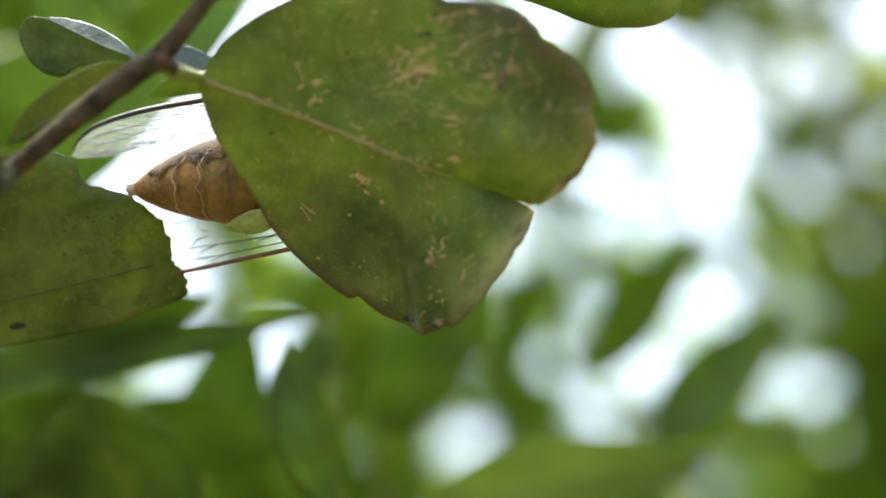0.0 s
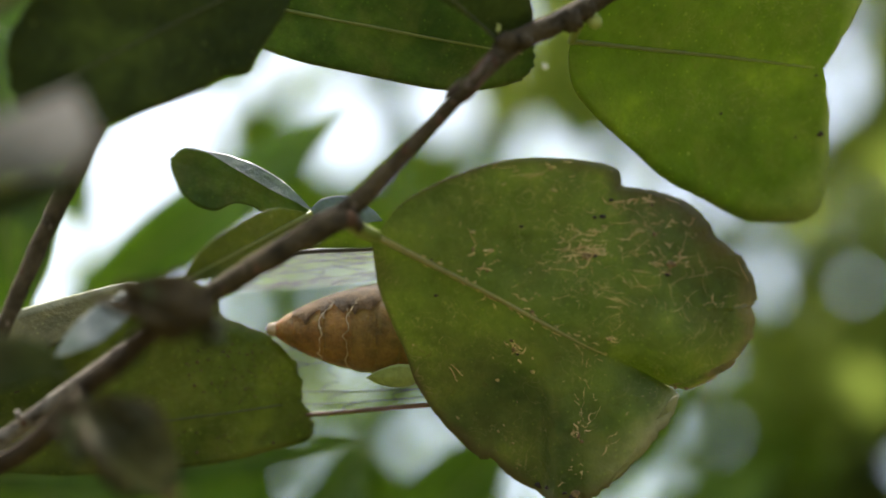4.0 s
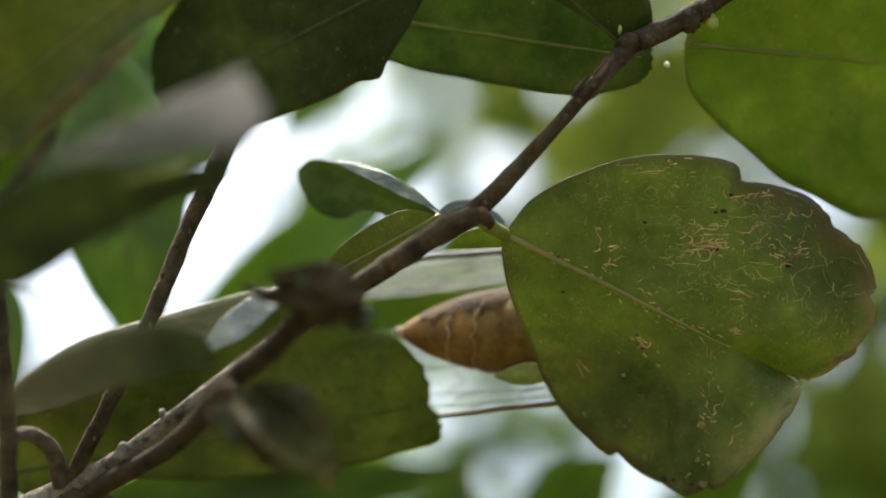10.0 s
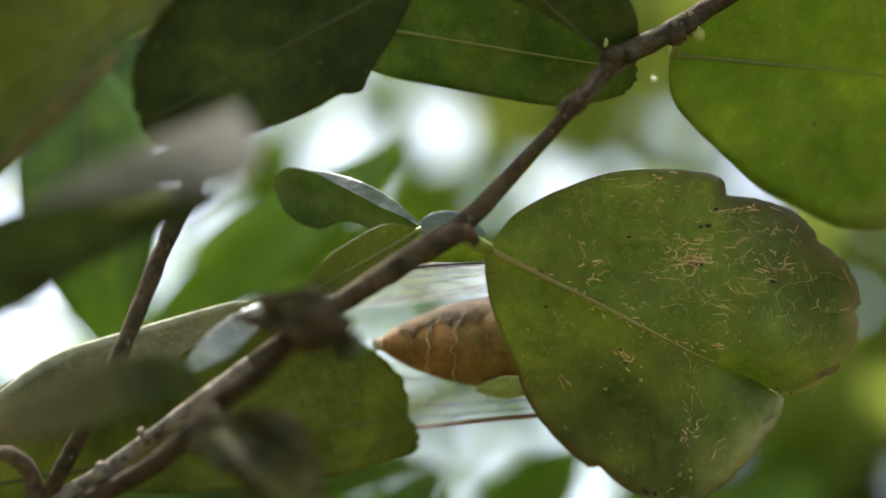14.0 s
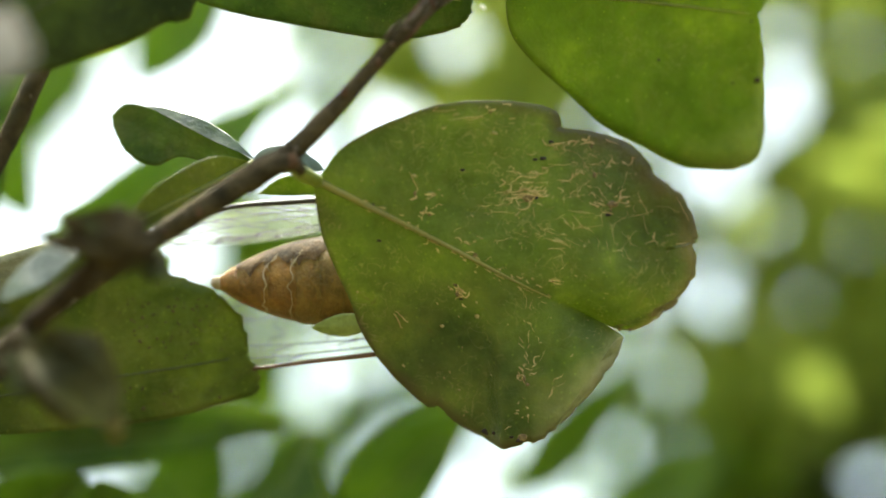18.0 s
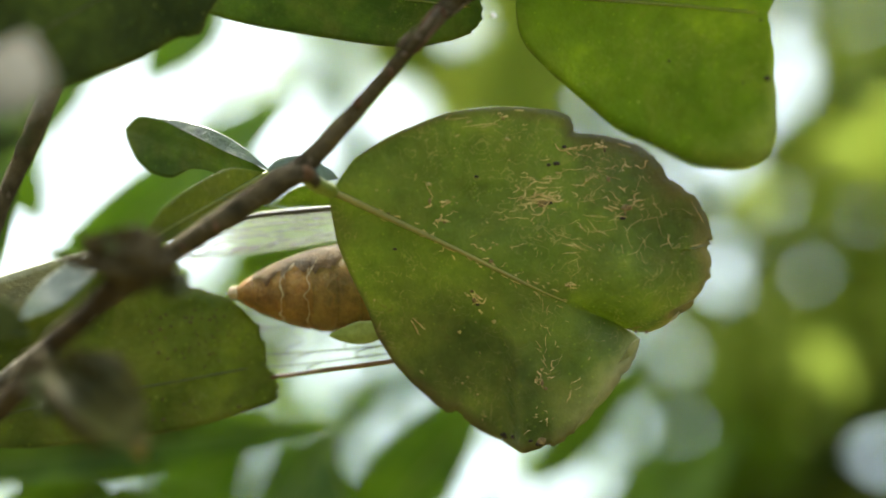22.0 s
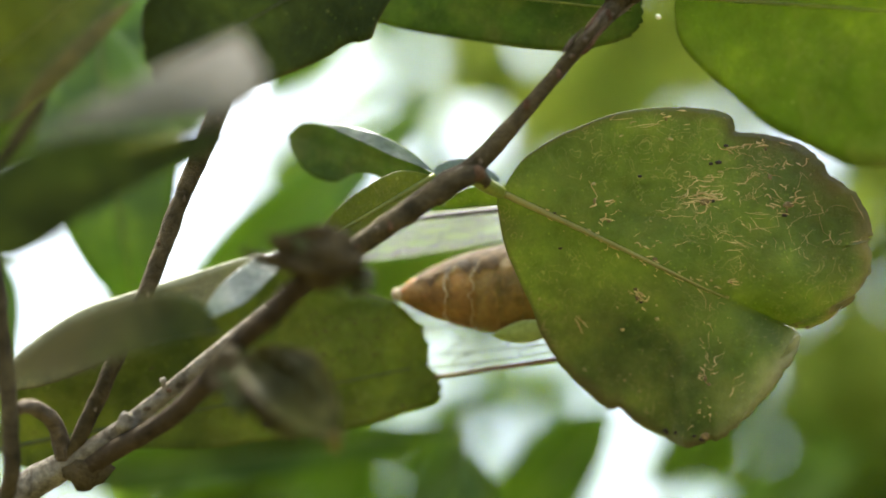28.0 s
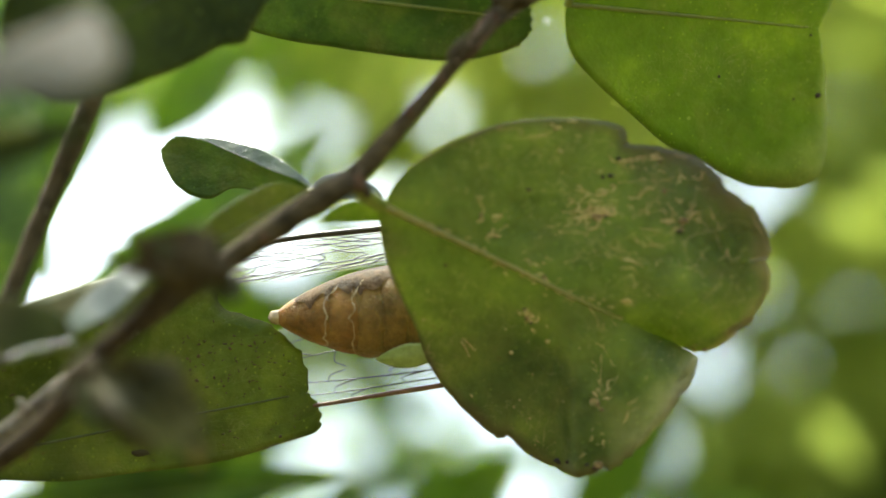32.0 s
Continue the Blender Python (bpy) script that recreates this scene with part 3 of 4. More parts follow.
leaf(branch, Blade((-37.3, 6, 4.8), (-53.5, -4, -4.9), [(.24, -.15), (.52, -.17), (.80, -.13)], [(.12, -.07), (.39, -.10), (.73, -.09)], face=(0.2, -1, -0.3), fold=0.1, seed=8), LEAF_OLIVE)
long_blade = Blade((-101.5, 15, -33.5), (-38.9, 20, -22.4),
    [(.08, .19), (.21, .25), (.35, .26), (.53, .28), (.72, .32), (.82, .29), (.85, .25), (.855, .215), (.92, .18), (.97, .14), (1.0, .09), (1.01, .04)],
    [(.07, .06), (.22, .05), (.32, .06), (.46, .09), (.59, .10), (.72, .11), (.83, .11), (.92, .10), (1.0, .09), (1.02, .07), (1.02, .03)], face=(0, -1, -0.1), seed=9, n=64, wave=0.02)
long_leaf = leaf(branch, long_blade, LEAF_SPECKLED, "long green leaf speckled with brown")
# leaves whose glossy upper sides catch the sky; on the pale ones it is painted in
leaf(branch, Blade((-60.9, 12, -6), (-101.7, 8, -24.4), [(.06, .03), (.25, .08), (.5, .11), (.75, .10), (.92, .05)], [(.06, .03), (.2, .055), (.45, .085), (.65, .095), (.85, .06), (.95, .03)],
    face=(-0.1, -0.85, 0.5), bend=0.02, wave=0.02, seed=15), LEAF_PALE, "brownish olive leaf with a lit edge painted pale", rib=None)
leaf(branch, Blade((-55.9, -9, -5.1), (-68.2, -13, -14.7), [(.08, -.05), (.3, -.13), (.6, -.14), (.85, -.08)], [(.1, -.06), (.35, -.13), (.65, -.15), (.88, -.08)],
    face=(0.1, -0.72, 0.62), wave=0.03, bend=0.03, seed=10), LEAF_SKYLIT, "glossy leaf with the sky's reflection painted in pale grey", rib=None)
leaf(branch, Blade((-38.1, 10, 4.6), (-27.7, 12, 4.1), [(.10, .15), (.25, .24), (.55, .26), (.87, .12)], [(.20, .10), (.66, .10)], face=(0, -0.9, 0.3), bend=0.1, seed=16), LEAF_SHEEN, rib=None)
leaf(branch, Blade((-36.2, 3, 0.2), (-24.5, 8, 1.2), [(.25, .17), (.61, .18)], [(.24, .03), (.73, .04)], face=(0, -1, -0.3), seed=18), LEAF_GREEN, rib=None)


def lump(centre, size, seed, squash=(1, 1, 1), seg=10):
    """A small uneven knob."""
    bm = bmesh.new()
    bmesh.ops.create_uvsphere(bm, u_segments=seg, v_segments=max(6, seg - 2), radius=1)
    for v in bm.verts:
        k = 1 + 0.45 * noise.noise(v.co * 1.9 + Vector((seed * 7.7, 0, 0)))
        v.co = v3(centre) + Vector([a * b for a, b in zip(v.co, squash)]) * size * k
    return bm


# bark knobs, leaf scars and the broken stub
for k, (c, r, q) in enumerate([((-11.4, -2.2, 28.4), 1.5, (1.2, .9, .9)), ((-9.2, -1.8, 28.6), 1.3, (1, 1, .8)), ((-31.2, -6.2, 4.3), 0.9, (1.1, .6, 1.2)), ((-79.6, -3.2, -28.6), 1.1, (1.4, .9, 1.2)),
                               ((-74.4, -4.4, -23.2), 0.6, (.7, 1, 1.2)), ((-2.6, 1.2, 31.9), 1.4, (1, .9, 1.2)), ((-0.6, 1.8, 33.6), 1.2, (1, 1, 1.3)), ((-86.2, 0.6, -35.2), 2.6, (1.3, 1, 1)),
                               ((-5.4, 0.2, 30.8), 1.0, (1.5, .8, .8)), ((-52.5, -6.6, -8.2), 0.8, (1.4, .8, .9))]):
    part("bark_knob", lump(c, r, k, q), BARK_GREY if k in (3, 4) else RED_BARK if k == 2 else BARK, branch)
for k, (c, r, q) in enumerate([((0.3, 1.8, 32.0), 0.9, (1.1, .8, 1.2)), ((-12.6, -1.6, 30.2), 0.45, (.6, .8, 1.5))]):
    part("axillary_bud", lump(c, r, k + 30, q), BUD, branch, "small yellow-green bud")
for k in range(26):
    i = 20 + (k * 37) % 92
    p = Vector(curve_through(STEM, 120)[i])
    a = (k * 2.4) % 2.6 - 1.3
    q = p + Vector((0.9 * math.sin(a), -1.35 * math.cos(a), 0.9 * math.sin(a)))
    part("bark_fleck", lump(q, 0.3, k + 50, (1.7, 0.6, 1.1) if k % 3 else (0.8, 0.6, 1.0), 6), BARK_PALE if k % 4 else RED_BARK, branch)
# grooved bark on the older part of the stem, and the tan leaf stalk beside the joint
for k in range(16):
    line = [Vector(p) for p in curve_through(STEM, 120)]
    a, b = 76 + (k * 11) % 30, 5 + (k * 3) % 5
    lean = -1.2 + 2.4 * ((k * 7) % 16) / 15
    pts = [tuple(line[i] + Vector((0.75 * lean, -1.25 * math.cos(lean * 0.8), -0.75 * lean)) + Vector((0, 0.15, 0.25 * noise.noise(Vector((i * 0.5, k, 0)))))) for i in range(a, min(a + b, 118), 2)]
    part("bark_ridge", tube(pts, [0.12, 0.36, 0.3, 0.1], 16, 6, 0.6, k + 300), (BARK_PALE, BARK, RED_BARK)[k % 3], branch)
for k, (i, lean, size) in enumerate([(64, 0.1, .42), (70, -0.4, .5), (74, 0.3, .4), (52, 0.2, .35), (58, -0.5, .3), (45, 0.3, .5), (43, -0.2, .45), (84, 0.2, .5), (88, -0.5, .45)]):
    p = Vector(curve_through(STEM, 120)[i]) + Vector((0.7 * lean, -1.35, -0.7 * lean))
    part("leaf_scar", lump(p, size, 320 + k, (1.0, 0.4, 1.6), 8), BARK_PALE if k % 3 == 0 else RED_BARK, branch, "small raised leaf scar")
part("petiole", tube([(-0.5, 4.5, 33.6), (1.6, 4.5, 36.0), (5.5, 4.0, 38.6), (9.9, 3.2, 41.2), (16, 2, 45)], [0.8, 0.95, 1.0, 0.95, 0.9], 24, 8, 0.1, 330), TAN_STALK, branch, "tan green leaf stalk")
part("stub", tube([(-88.8, 0, -33.5), (-89.7, -2, -28.8), (-91.6, -6, -26.2), (-93.6, -9, -26.0)], [1.3, 1.15, 1.05, 0.8], 24, 10, 0.25, 8), BARK_PALE, branch)
part("seed_fluff", lump((-6.3, -4.6, 25.2), 0.42, 71, (1, 1, 0.8), 6), FLUFF, branch)
part("silk_thread", tube([(19.2, 3.4, -14.7), (17.6, 2, -16.2), (17.0, 1.4, -17.2), (16.4, 1, -19.8)], [0.07, 0.06, 0.06, 0.05], 14, 5), FLECK, branch)

# scars of the spotted leaf: short tan scribbles, dense over the far upper half, and a few dark spots
rnd = random.Random(11)
# share along, share out from the midrib, half, spread, count, length, width
MARKS = [(.21, .90, 0, 1.0, 7, 2.0, .17), (.25, .19, 0, .5, 5, 1.6, .2), (.31, .13, 0, .5, 5, 1.8, .2), (.19, .32, 0, .4, 2, 3.2, .1), (.43, .47, 0, 1.3, 16, 2.2, .19), (.43, .35, 0, .9, 7, 1.8, .17),
         (.40, .57, 0, .9, 6, 2.4, .13), (.41, .80, 0, 1.4, 10, 2.6, .12), (.42, .90, 0, 1.2, 9, 1.8, .17), (.47, .76, 0, 1.2, 9, 1.8, .15), (.55, .72, 0, .7, 9, 1.6, .2)]
THREADS = [(.72, .15, 0, .3, 5, 1.6, .2), (.56, .30, 0, 2.0, 12, 1.8, .09), (.47, .08, 0, .8, 5, 1.2, .14), (.52, .60, 0, 3.0, 36, 2.4, .065), (.62, .72, 0, 2.6, 14, 2.4, .065), (.66, .80, 0, .5, 4, 1.2, .15), (.60, .40, 0, 2.6, 12, 2.0, .06)]
LOWER_MARKS = [(.49, .24, 1, .6, 8, 1.5, .18), (.33, .60, 1, .3, 2, 1.5, .14), (.61, .03, 1, .6, 6, .8, .16), (.74, .14, 1, 1.6, 11, 1.5, .08), (.73, .36, 1, 1.8, 10, 1.6, .075), (.68, .60, 1, .9, 12, 1.6, .18), (.77, .68, 1, .5, 4, 1.4, .14), (.66, .82, 1, 1.5, 8, .9, .12)]
scribble, fleck = bmesh.new(), bmesh.new()


def ribbon(bm, blade, s, r, k, length, width, turn, kink):
    last = None
    for i in range(7):
        p = blade.at(min(max(s, .02), .98), min(max(r, .02), .97), k) + blade.face * 0.05
        side = (blade.e1 * -math.sin(turn) + blade.e2 * math.cos(turn)) * width * (0.35 + math.sin(math.pi * (i + 0.6) / 7.2)) * 0.5
        top = blade.face * width * 0.5
        row = [bm.verts.new(p + side), bm.verts.new(p + top), bm.verts.new(p - side)]
        if last:
            for a in (0, 1):
                bm.faces.new((last[a], last[a + 1], row[a + 1], row[a]))
        last = row
        s += math.cos(turn) * length / 6 / blade.length
        r += (1 if k == 0 else -1) * math.sin(turn) * length / 6 / blade.length / 0.45
        turn += rnd.gauss(0, kink)


for s0, r0, k, spread, count, size, wide in MARKS + THREADS + LOWER_MARKS:
    for _ in range(int(count * 1.15)):
        s, r = s0 + rnd.gauss(0, spread) / spotted.length, r0 + rnd.gauss(0, spread) / spotted.length / 0.45
        ribbon(scribble, spotted, s, r, k, size * rnd.uniform(0.25, 1.3), wide * rnd.uniform(0.4, 1.15), rnd.uniform(0, 6.28), 0.75 if wide > 0.1 else 0.3)
for s0, wide, bits in ((.08, .5, 7), (.22, .4, 9), (.4, .5, 10), (.55, .35, 9), (.7, .3, 7)):
    for _ in range(bits):
        ribbon(scribble, spotted, s0 + rnd.gauss(0, 0.06), abs(rnd.gauss(0, 0.03)), rnd.choice((0, 1)), rnd.uniform(0.4, 1.1), wide * rnd.uniform(0.2, 0.5), rnd.gauss(0, 0.5), 0.4)
for _ in range(70):
    s, r, k = rnd.uniform(.1, .95), rnd.uniform(.08, .93), rnd.choice((0, 0, 1))
    ribbon(fleck, spotted, s, r, k, rnd.uniform(0.15, 0.38), rnd.uniform(0.12, 0.3), rnd.uniform(0, 6.28), 0.1)
for _ in range(6):
    s, r = rnd.uniform(.15, .9), rnd.uniform(.15, .85)
    ribbon(fleck, spotted, s, r, 0 if rnd.random() < .75 else 1, rnd.uniform(0.3, 0.45), rnd.uniform(0.35, 0.5), rnd.uniform(0, 6.28), 0.1)
tagged(part("scar", scribble, SCAR, main_leaf, "thin tan scribbled scars"), kind="stuff")
tagged(part("fleck", fleck, FLECK, main_leaf, "pale specks"), kind="stuff")
for k, (s, r, side, size) in enumerate([(.37, .88, 0, .26), (.39, .74, 0, .34), (.38, .72, 0, .26), (.27, .44, 0, .26), (.18, .03, 0, .2), (.24, .26, 1, .24), (.57, .66, 0, .3), (.45, .48, 0, .28), (.57, .95, 1, .6), (.585, .93, 1, .36), (.64, .97, 1, .42), (.62, .94, 1, .26), (.5, .26, 1, .22)]):
    part("dark_spot", lump(spotted.at(s, r, side) + spotted.face * 0.04, size, k + 90, (1.4, 0.35, 0.8), 7), SPOT, main_leaf)
for k, (s, r, side) in enumerate([(.84, .80, 1), (.95, .30, 1), (.75, .55, 1), (.55, .35, 1)]):
    part("dark_spot", lump(right.at(s, r, side) + right.face * 0.02, 0.5 if k == 0 else 0.22, k + 120, (1.1, 0.3, 0.9), 6), SPOT, branch)

for k, (u, r, side, size) in enumerate([(.24, .20, 0, .6), (.32, .12, 0, .4), (.44, .46, 0, .75), (.42, .90, 0, .5), (.47, .76, 0, .5), (.55, .72, 0, .85), (.56, .69, 0, .5), (.72, .15, 0, .45), (.52, .03, 0, .4), (.22, .9, 0, .5), (.49, .24, 1, .6), (.48, .20, 1, .4), (.68, .60, 1, .7), (.70, .63, 1, .45), (.65, .96, 1, .7), (.95, .85, 0, .7), (.93, .93, 0, .5)]):
    part("scab", lump(spotted.at(u, r, side) + spotted.face * 0.03, size * 0.62, k + 200, (0.55 + 0.5 * (k % 3), 0.25, 1.25 - 0.3 * (k % 2)), 9), SCAB, main_leaf, "raised brown scab")

speck = bmesh.new()
for _ in range(130):
    s0, r0 = (rnd.gauss(.72, .07), rnd.gauss(.62, .16)) if rnd.random() < .7 else (rnd.uniform(.2, .95), rnd.uniform(.05, .9))
    ribbon(speck, long_blade, s0, r0, 0 if rnd.random() < .8 else 1, rnd.uniform(0.15, 0.6), rnd.uniform(0.12, 0.42), rnd.uniform(0, 6.28), 0.2)
tagged(part("speck", speck, BROWN_SPOT, long_leaf, "dark brown specks"), kind="stuff")
part("dark_spot", lump(long_blade.at(.5, .55, 1) + long_blade.face * 0.1, 0.8, 180, (1.5, 0.3, 0.6), 8), SPOT, long_leaf)

# ---- the twig that comes towards the lens, with buds and blurred leaves ----
near = thing("budding_twig", (-84.7, -1, -33.4), "thin brown twig with dark leaf buds and young leaves", "twig")
part("stem", tube([(-86, 0, -35), (-81.1, -2.5, -32.2), (-73.4, -7, -27.9), (-67.0, -15, -22.4), (-62.1, -22, -17.3), (-57.3, -26, -13.6), (-53.2, -28.5, -9.6), (-48.5, -28.5, -7.4)], [1.6, 1.45, 1.4, 1.45, 1.5, 1.5, 1.3, 0.9], 60, 10, 0.12, 3), BARK_DARK, near)
leaf(near, Blade((-81.1, -62, 5.6), (-57.3, -62, 16.9), [(.2, -.05), (.416, -.15), (.6, -.105), (.75, -.05), (.9, -.01)], [(.235, .105), (.556, .24), (.82, .33), (.95, .31), (1.02, .22)], face=(0.1, -0.85, 0.5), bend=0.05, wave=0.03, seed=11), LEAF_PINK_SHEEN, "young leaf with a pinkish sky sheen painted in", rib=None)
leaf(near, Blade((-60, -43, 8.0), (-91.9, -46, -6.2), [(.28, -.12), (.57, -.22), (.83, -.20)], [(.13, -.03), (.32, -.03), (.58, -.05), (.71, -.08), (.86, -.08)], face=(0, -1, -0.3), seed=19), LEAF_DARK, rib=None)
part("petiole", tube([(-96, -44, 2), (-80, -44.5, 4.5), (-66, -44.5, 7.5)], [0.9, 0.7, 0.5], 14, 7), PETIOLE, near)
leaf(near, Blade((-64.3, -26, -15.9), (-84.8, -58, -20.0), [(.02, -.07), (.10, -.13), (.26, -.165), (.5, -.15), (.7, -.12), (.88, -.07)],
    [(.1, 0), (.4, -.01), (.7, -.02), (.9, -.01)], face=(0.1, -1, 0.05), fold=0.05, seed=12), LEAF_NEAR, "young leaf turning brown", rib=None)
leaf(near, Blade((-64.5, -24, -16), (-73.2, -22, -17.7), [(.1, -.06), (.3, -.14), (.6, -.15), (.85, -.07)], [(.2, .09), (.5, .10), (.8, .05)], face=(0.1, -0.72, 0.65), bend=0.03, seed=13, n=20, m=5), LEAF_SKYLIT, "glossy leaf with the sky's reflection painted in pale grey", rib=None)


def bud(parent, base, tip, wide, mats, seed):
    """A leaf bud: a few thick bracts folded over one another."""
    b, t = v3(base), v3(tip)
    d = (t - b).normalized()
    for k, (turn, open_by, mat) in enumerate(zip((-0.9, 0.2, 1.3, 2.6), (0.35, 0.1, 0.3, 0.45), mats)):
        f = Matrix.Rotation(turn, 3, d) @ d.orthogonal().normalized()
        lean = (d + f * open_by * 0.7).normalized()
        part("bract", Blade(b, b + lean * (t - b).length * (1 - 0.16 * k), [(.05, .2 * wide), (.3, .55 * wide), (.6, .5 * wide), (.85, .22 * wide)], [(.05, .2 * wide), (.3, .5 * wide), (.6, .55 * wide), (.85, .2 * wide)],
            face=tuple(f), fold=-0.45, bend=0.1, wave=0.05, seed=seed + k, n=20, m=5).mesh(0.5), mat, parent)


bud(near, (-46.6, -27.5, -9.6), (-59.6, -30.5, -2.6), 0.60, (BRACT, BRACT, BUD_GREEN, BRACT), 20)
part("bud_core", lump((-51.0, -28.6, -6.9), 3.5, 140, (1.25, 0.9, 1.05), 14), BRACT, near, "dull brown bud")
bud(near, (-50.0, -28.0, -8.0), (-51.0, -30.0, -2.6), 0.7, (BRACT, BUD_GREEN, BRACT, BRACT), 24)
bud(near, (-47.6, -27.0, -8.6), (-44.6, -28.5, -11.6), 0.8, (BUD_GREEN, BRACT, BUD_GREEN, BRACT), 27)
# a tuft of shrivelled young leaves that droop from the same twig
part("petiole", tube([(-63.2, -22.6, -18.0), (-61.2, -25.5, -19.4), (-58.8, -28.6, -19.0)], [0.7, 0.6, 0.5], 12, 7), BARK_DARK, near)
DROOP = [(.06, .10), (.2, .22), (.42, .27), (.66, .22), (.85, .12), (.95, .05)]
for k, (b, t, f, fold, mat) in enumerate([((-59.6, -29, -18.6), (-48.6, -37, -29.8), (0.5, -1, -0.1), -0.4, LEAF_WITHERED), ((-59.4, -28.5, -18.8), (-53.6, -34, -29.4), (-0.5, -1, 0.1), -0.45, LEAF_WITHERED), ((-61.8, -27, -18.2), (-60.6, -31, -26.6), (-0.3, -1, 0.2), -0.4, BUD_GREEN),
                                          ((-60.2, -28, -18.4), (-56.6, -32, -28.4), (0.2, -1, 0.3), -0.35, BRACT), ((-60.0, -28.4, -19.4), (-50.2, -33, -24.8), (0.1, -0.95, -0.25), 0.3, LEAF_WITHERED), ((-62.6, -26, -17.6), (-64.4, -29, -24.2), (-0.4, -1, 0), -0.4, BRACT)]):
    part("withered_leaf", Blade(b, t, DROOP, DROOP, face=f, fold=fold, bend=0.16, curl=0.12, wave=0.10, seed=141 + k * 3, n=22, m=6).mesh(0.3), mat, near, "shrivelled olive-brown young leaf")
part("bud_tip", lump((-49.3, -36.2, -28.7), 1.0, 152, (0.9, 0.9, 1.6), 10), YELLOWED, near, "yellowed tip")

# ---- twigs at the side ----
upright = thing("upright_twig", (-88.8, 0, -33.5), "slim brown bare twig rising from the branch", "twig")
UP = [(-88.4, 0, -34.2), (-81.4, -3, -20.8), (-76.6, -1.5, -10), (-72.9, 0, 0), (-69.7, 1, 7.7), (-65.7, 2, 17.6), (-62.7, 3, 28.2), (-60.6, 4, 37.4), (-58, 5, 55)]
part("stem", tube(UP, [1.15, 1.15, 1.2, 1.25, 1.3, 1.4, 1.4, 1.4, 1.4], 80, 10, 0.2, 5), BARK, upright)
for k in range(9):
    p = Vector(curve_through(UP, 60)[4 + k * 5])
    part("bark_fleck", lump(p + Vector((0.6 * (-1) ** k, -1.0, 0.2)), 0.32, k + 150, (0.8, 0.6, 1.5), 6), RED_BARK if k % 2 else BARK_PALE, upright)
side = thing("side_twig", (-93.5, -10, -60), "thin dark twig growing upwards", "twig")
part("stem", tube([(-104, 4, -44), (-97, -6, -40), (-94, -10, -34), (-94.6, -10, -20.8), (-96, -10, -5.7), (-99, -10, 12)], [1.3, 1.2, 1.2, 1.1, 1.0, 0.8], 40, 9, 0.2, 6), BARK, side)

# ---- the cicada behind the leaf ----
cicada = thing("cicada", (-20, 16, -12), "brown cicada with clear veined wings clinging behind a leaf", "insect")
AX0, AX1 = Vector((-42.6, 17, -12.0)), Vector((4, 23.5, -10.6))
ax = (AX1 - AX0).normalized()


def lathe(profile, centre, d, seg=28, squash=0.92, n=None, seed=0, ripple=0.0):
    """A body of revolution: rows of distance along d and radius."""
    bm = bmesh.new()
    u = d.orthogonal().normalized()
    w = d.cross(u)
    rings = []
    for x, r in profile:
        rings.append([bm.verts.new(centre + d * x + (u * math.cos(a) + w * math.sin(a) * squash) * r * (1 + ripple * noise.noise(Vector((math.cos(a) * 2, math.sin(a) * 2, x * 0.5 + seed)))))
                      for a in (2 * math.pi * k / seg for k in range(seg))])
    for a, b in zip(rings, rings[1:]):
        for k in range(seg):
            bm.faces.new((a[k], a[(k + 1) % seg], b[(k + 1) % seg], b[k]))
    bm.faces.new(rings[0][::-1])
    bm.faces.new(rings[-1])
    return bm


def girth(x):
    return 6.6 * math.sin(min(1.0, (x + 0.8) / 19.0) * math.pi / 2) ** 0.72


EDGES = [0, 2.2, 6.4, 10.2, 13.6, 16.8, 19.8, 22.8]
for k, (a, b) in enumerate(zip(EDGES, EDGES[1:])):
    rows = []
    for i in range(9):
        f = i / 8
        x = a + (b - a + 0.5) * f
        rows.append((x, girth(x) * (1.0 + 0.035 * math.sin(math.pi * f) - (0.02 if i == 8 else 0)) + 0.03 * f))
    part("abdomen_segment", lathe(rows, AX0, ax, 36, 0.95, seed=k, ripple=0.03), CHITIN if k < 3 else CHITIN_OLIVE, cicada)
    if k:
        # the darker back plate of the segment, with a ragged lower border
        plate = bmesh.new()
        rows = []
        for i in range(7):
            x = a + 0.15 + (b - a + 0.2) * i / 6
            low = 0.62 + 0.5 * noise.noise(Vector((x * 0.55, 4.0, k))) + 0.3 * noise.noise(Vector((x * 2.1, 9.0, 0)))
            rows.append([plate.verts.new(AX0 + ax * x + Vector((0, -math.cos(h), 0.97 * math.sin(h))) * (girth(x) * (1.0 + 0.05 * min(1.0, 4 * (h - low)))) + Vector((0, 0, 0.06))) for h in (low + (2.7 - low) * j / 12 for j in range(13))])
        for p, q in zip(rows, rows[1:]):
            for j in range(12):
                plate.faces.new((p[j], p[j + 1], q[j + 1], q[j]))
        part("back_plate", plate, CHITIN_DARK, cicada, "darker brown back plate")
    if k in (2, 3):
        # dry cracked skin along the joint, and a branching crack over the back
        for c, (t0, t1, off) in enumerate([(-2.3, 1.0, 0.0), (0.6, 1.5, 0.6)]):
            ring = []
            for j in range(15):
                t = t0 + (t1 - t0) * j / 14
                x = a + 0.25 + off * j / 14 * 3 + 0.7 * noise.noise(Vector((t * 2.6, k * 4.0 + c * 9, 0))) + 0.3 * noise.noise(Vector((t * 9, k * 4.0 + c * 5, 3)))
                ring.append(AX0 + ax * x + Vector((0, -math.cos(t * 0.62), math.sin(t * 0.62) * 0.95)) * (girth(x) * 1.04))
            part("segment_rim", tube(ring, [0.03, 0.11, 0.05, 0.13, 0.03], 44, 6, 1.4, k + c), PALE_SKIN, cicada, "whitish cracked rim")
